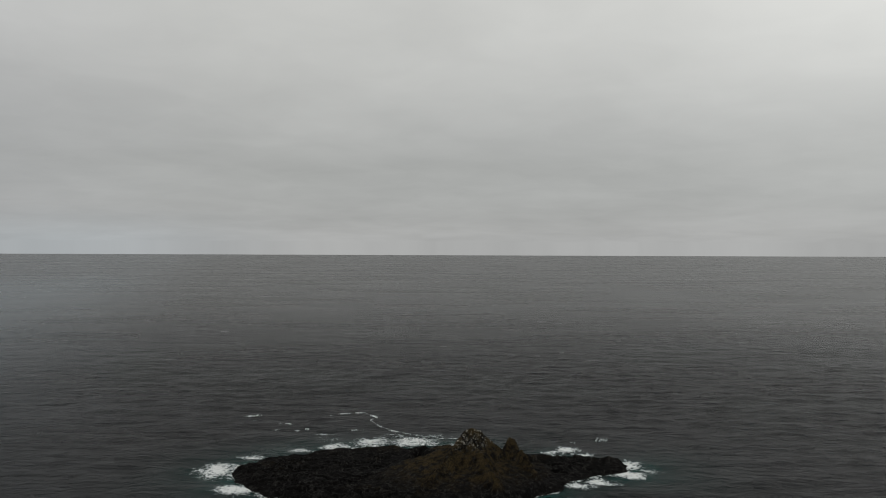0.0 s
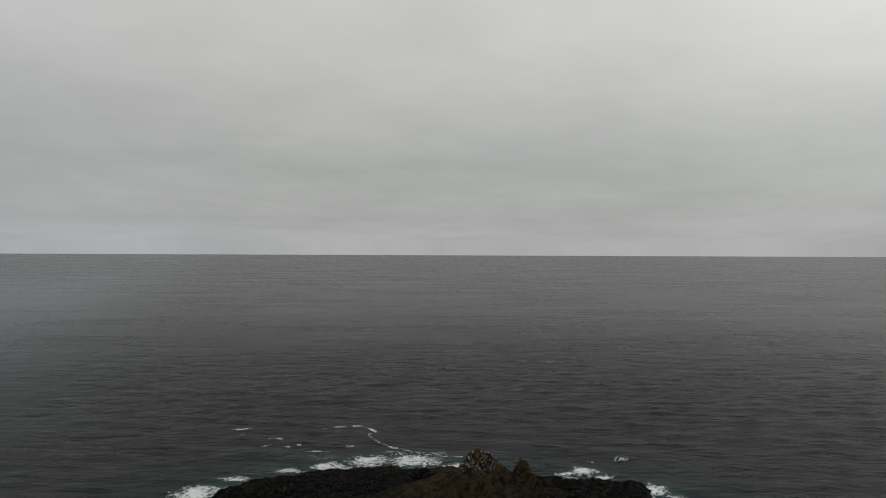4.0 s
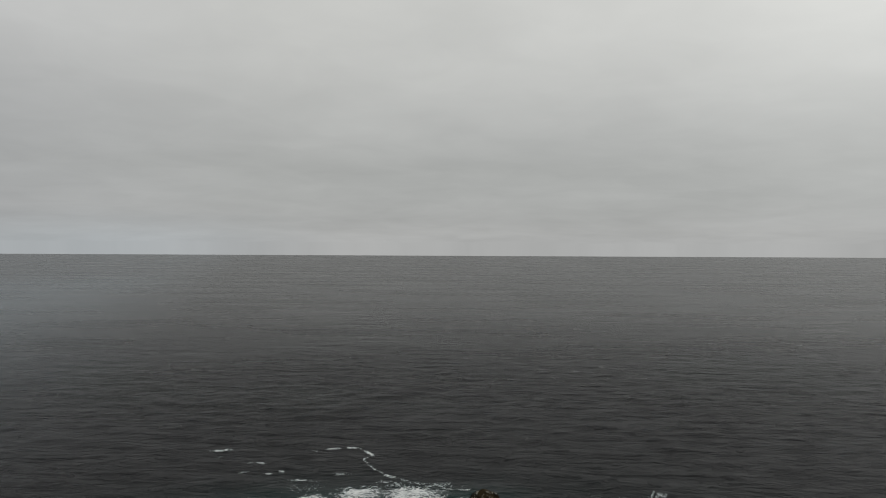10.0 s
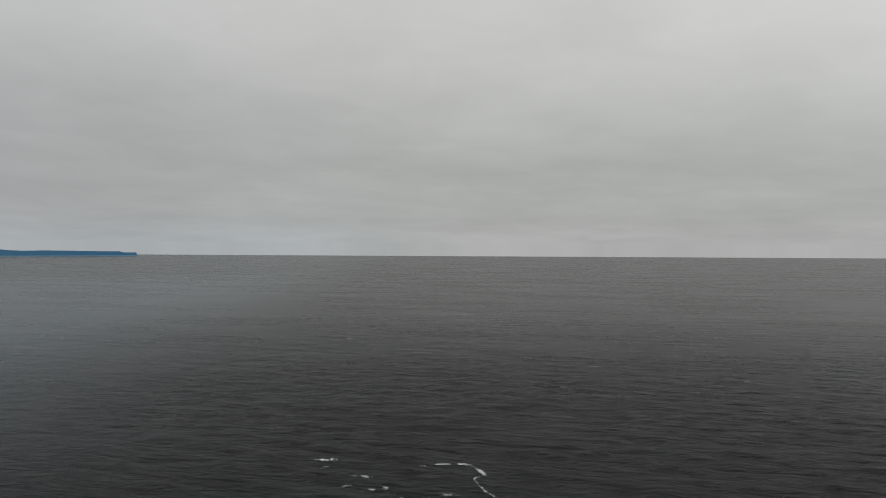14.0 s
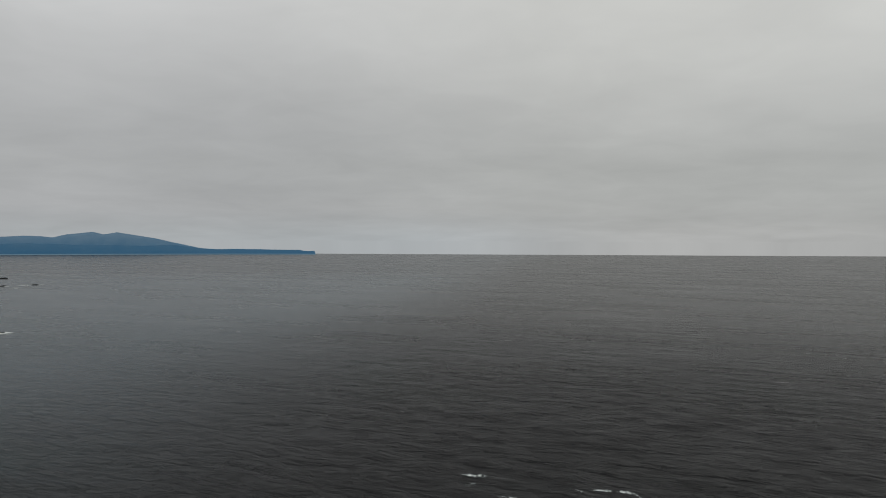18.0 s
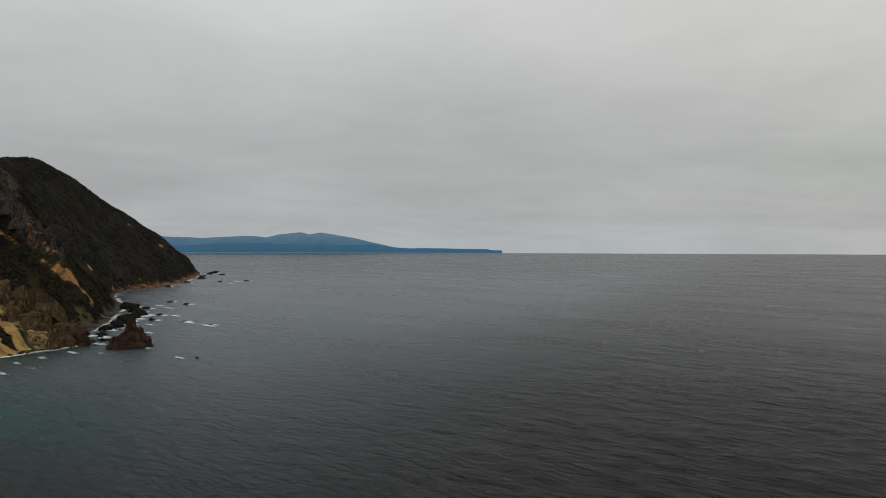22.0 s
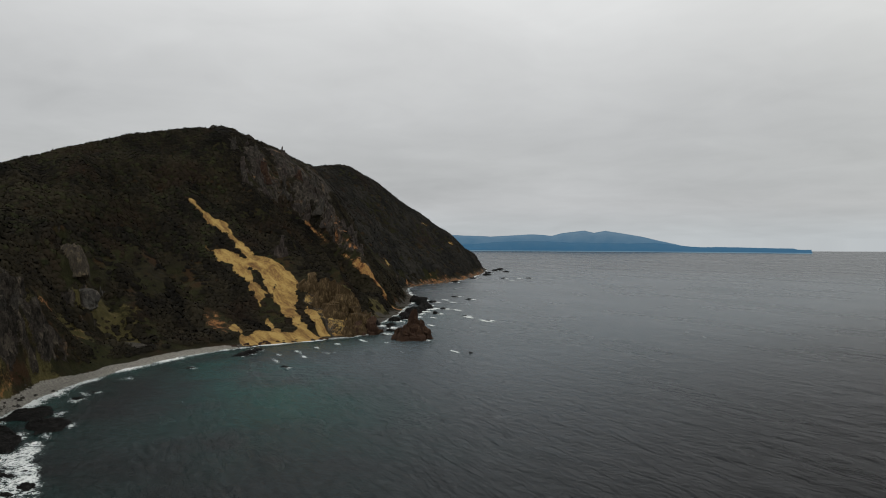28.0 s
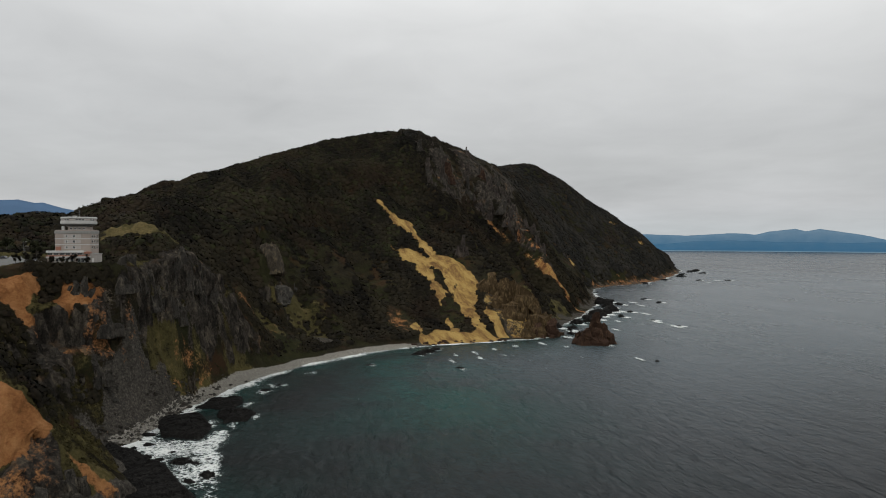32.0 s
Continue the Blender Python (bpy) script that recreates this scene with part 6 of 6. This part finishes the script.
def build_car(x, y, turn, paint, label, look_z):
    c = new("parked_car")
    c.matrix_basis = pose(x, y, look_z, 0, 0, turn)
    tagged(c, label, "car", "cars on the car park")
    bm = bmesh.new()
    side = [(-2.15, 0.35), (-2.2, 0.75), (-1.9, 0.95), (-1.45, 1.38), (-0.2, 1.46), (0.55, 1.36), (1.15, 0.98), (2.0, 0.82), (2.2, 0.6), (2.18, 0.3)]
    rows = []
    for w, pinch in ((-0.85, 0.86), (-0.78, 1), (0.78, 1), (0.85, 0.86)):
        rows.append([bm.verts.new((px, w if pz < 1 else w * 0.84, pz * (1 if pinch == 1 else 0.97))) for px, pz in side])
    for a, b2 in zip(rows, rows[1:]):
        for k in range(len(side)):
            j = (k + 1) % len(side)
            bm.faces.new((a[k], a[j], b2[j], b2[k]))
    bm.faces.new(rows[0][::-1])
    bm.faces.new(rows[-1])
    bmesh.ops.recalc_face_normals(bm, faces=bm.faces[:])
    body = part("body", bm, paint, c)
    for s in (-1, 1):
        bm = bmesh.new()
        vs = [bm.verts.new((px, s * (0.835 - 0.13 * (pz - 0.95) / 0.45) + s * 0.02, pz)) for px, pz in ((-1.6, 0.98), (-1.3, 1.30), (-0.2, 1.38), (0.45, 1.29), (0.95, 0.98))]
        bm.faces.new(vs)
        bmesh.ops.solidify(bm, geom=bm.faces[:], thickness=0.02)
        part("side_window", bm, GLASS, body)
        for lx, mat, nm in ((2.19, FRAME, "headlight"), (-2.19, RED_LAMP, "tail_light")):
            box(nm, body, mat, lx - 0.03, lx + 0.03, s * 0.6 - 0.17, s * 0.6 + 0.17, 0.58, 0.74, 0.02)
        for px in (-1.35, 1.35):
            bm = bmesh.new()
            bmesh.ops.create_cone(bm, cap_ends=True, segments=18, radius1=0.32, radius2=0.32, depth=0.22, matrix=Matrix.Translation((px, s * 0.78, 0.32)) @ Matrix.Rotation(radians(90), 4, "X"))
            wheel = part("wheel", bm, RUBBER, c)
            bm = bmesh.new()
            bmesh.ops.create_cone(bm, cap_ends=True, segments=14, radius1=0.19, radius2=0.19, depth=0.04, matrix=Matrix.Translation((px, s * 0.9, 0.32)) @ Matrix.Rotation(radians(90), 4, "X"))
            part("rim", bm, STEEL, wheel)
    return c


def build_road():
    """A strip of car park that follows the ground of the plateau."""
    line = [(-470, -60, 9), (-440, -10, 10), (-418, 30, 12), (-402, 52, 14), (-396, 63, 9)]
    p = np.array(line, float)
    s = np.linspace(0, len(line) - 1, 60)
    cx, cy, w = (np.interp(s, np.arange(len(line)), p[:, k]) for k in range(3))
    tx, ty = np.gradient(cx), np.gradient(cy)
    k = np.hypot(tx, ty)
    across = np.linspace(-1, 1, 15)
    gx = cx[:, None] - (ty / k)[:, None] * w[:, None] * across[None]
    gy = cy[:, None] + (tx / k)[:, None] * w[:, None] * across[None]
    z, _ = land_height(gx, gy)
    v = np.stack([gx, gy, z + 0.25], -1).reshape(-1, 3)
    f = grid_faces(60, 15)
    tagged(new("road", mesh_from("road", v, f, ASPHALT)), "grey asphalt car park on the cliff top", "road", kind="structure")


def street_lamp(x, y, h, label):
    z = ground_at(x, y)
    e = new("street_lamp")
    e.matrix_basis = pose(x, y, z - 0.2)
    tagged(e, label, "lamp post", "lamp posts on the car park")
    bm = bmesh.new()
    bmesh.ops.create_cone(bm, cap_ends=True, segments=10, radius1=0.08, radius2=0.05, depth=h, matrix=Matrix.Translation((0, 0, h / 2)))
    part("pole", bm, STEEL, e)
    box("arm", e, STEEL, -0.05, 0.05, 0, 1.3, h - 0.15, h - 0.05, 0.02)
    box("lamp_head", e, GREY_TRIM, -0.16, 0.16, 0.9, 1.7, h - 0.24, h - 0.02, 0.04)


def tree(x, y, h, seed, mat, label):
    """A tree with a tapered trunk, limbs and a loose crown of leaf sprays."""
    rng = random.Random(seed)
    z = ground_at(x, y)
    e = new("tree")
    e.matrix_basis = pose(x, y, z - 0.2, 0, 0, rng.uniform(0, 360))
    tagged(e, label, "tree", "trees by the building")
    bm = bmesh.new()
    bmesh.ops.create_cone(bm, cap_ends=True, segments=8, radius1=h * 0.035, radius2=h * 0.012, depth=h * 0.75, matrix=Matrix.Translation((0, 0, h * 0.375)))
    for k in range(6):
        a, t = k * 2.4 + rng.random(), rng.uniform(0.35, 0.65)
        m = Matrix.Translation((0, 0, h * t)) @ Matrix.Rotation(a, 4, "Z") @ Matrix.Rotation(radians(50), 4, "Y") @ Matrix.Translation((0, 0, h * 0.16))
        bmesh.ops.create_cone(bm, cap_ends=True, segments=5, radius1=h * 0.012, radius2=h * 0.004, depth=h * 0.32, matrix=m)
    part("trunk", bm, BARK, e)
    r = np.random.RandomState(seed)
    n = 420
    u = r.normal(size=(n, 3))
    u /= np.linalg.norm(u, axis=1)[:, None]
    lobes = r.normal(size=(7, 3)) * np.array([0.2, 0.2, 0.14]) * h + np.array([0, 0, 0.63 * h])
    mid = lobes[r.randint(0, 7, n)] + u * (r.rand(n) ** 0.5)[:, None] * h * 0.17
    a = r.normal(size=(n, 3))
    a /= np.linalg.norm(a, axis=1)[:, None]
    b = np.cross(a, u)
    w = h * (0.05 + 0.05 * r.rand(n))[:, None]
    v = np.stack([mid - a * w - b * w * 0.6, mid + a * w * 0.9 - b * w * 0.7, mid + a * w * 0.3 + b * w], 1).reshape(-1, 3)
    crown = new("crown", mesh_from("crown", v, np.arange(n * 3).reshape(-1, 3), mat, smooth=False))
    crown.parent = e


build_lookout()
build_road()
for x, y, t, m, words in ((-412, 38, 70, WHITE_CAR, "white saloon car parked on the asphalt"), (-420, 42, 65, DARK_CAR, "dark car parked on the asphalt"),
                          (-402, 59, 20, DARK_CAR, "dark car parked beside the building"), (-399, 63, 15, DARK_CAR, "dark car parked beside the building")):
    build_car(x, y, t, m, words, ground_at(x, y) + 0.26)
for x, y, h in ((-404, 57, 8), (-436, 45, 8), (-425, 66, 12)):
    street_lamp(x, y, h, "slim grey lamp post by the car park")
for k, (x, y, h) in enumerate(((-389, 63, 5.5), (-390, 68, 5), (-389, 73, 4.4), (-389, 78, 4), (-390, 83, 4.4), (-391, 89, 4), (-395, 97, 4), (-390, 58, 4.6), (-425, 55, 7), (-440, 60, 8), (-432, 72, 8), (-448, 48, 8), (-450, 75, 7), (-455, 30, 8), (-460, 60, 9))):
    tree(x, y, h, 200 + k, LEAVES if k < 8 else GREEN_LEAVES, "low dark bushy tree on the cliff edge" if k < 8 else "dull green tree behind the building")
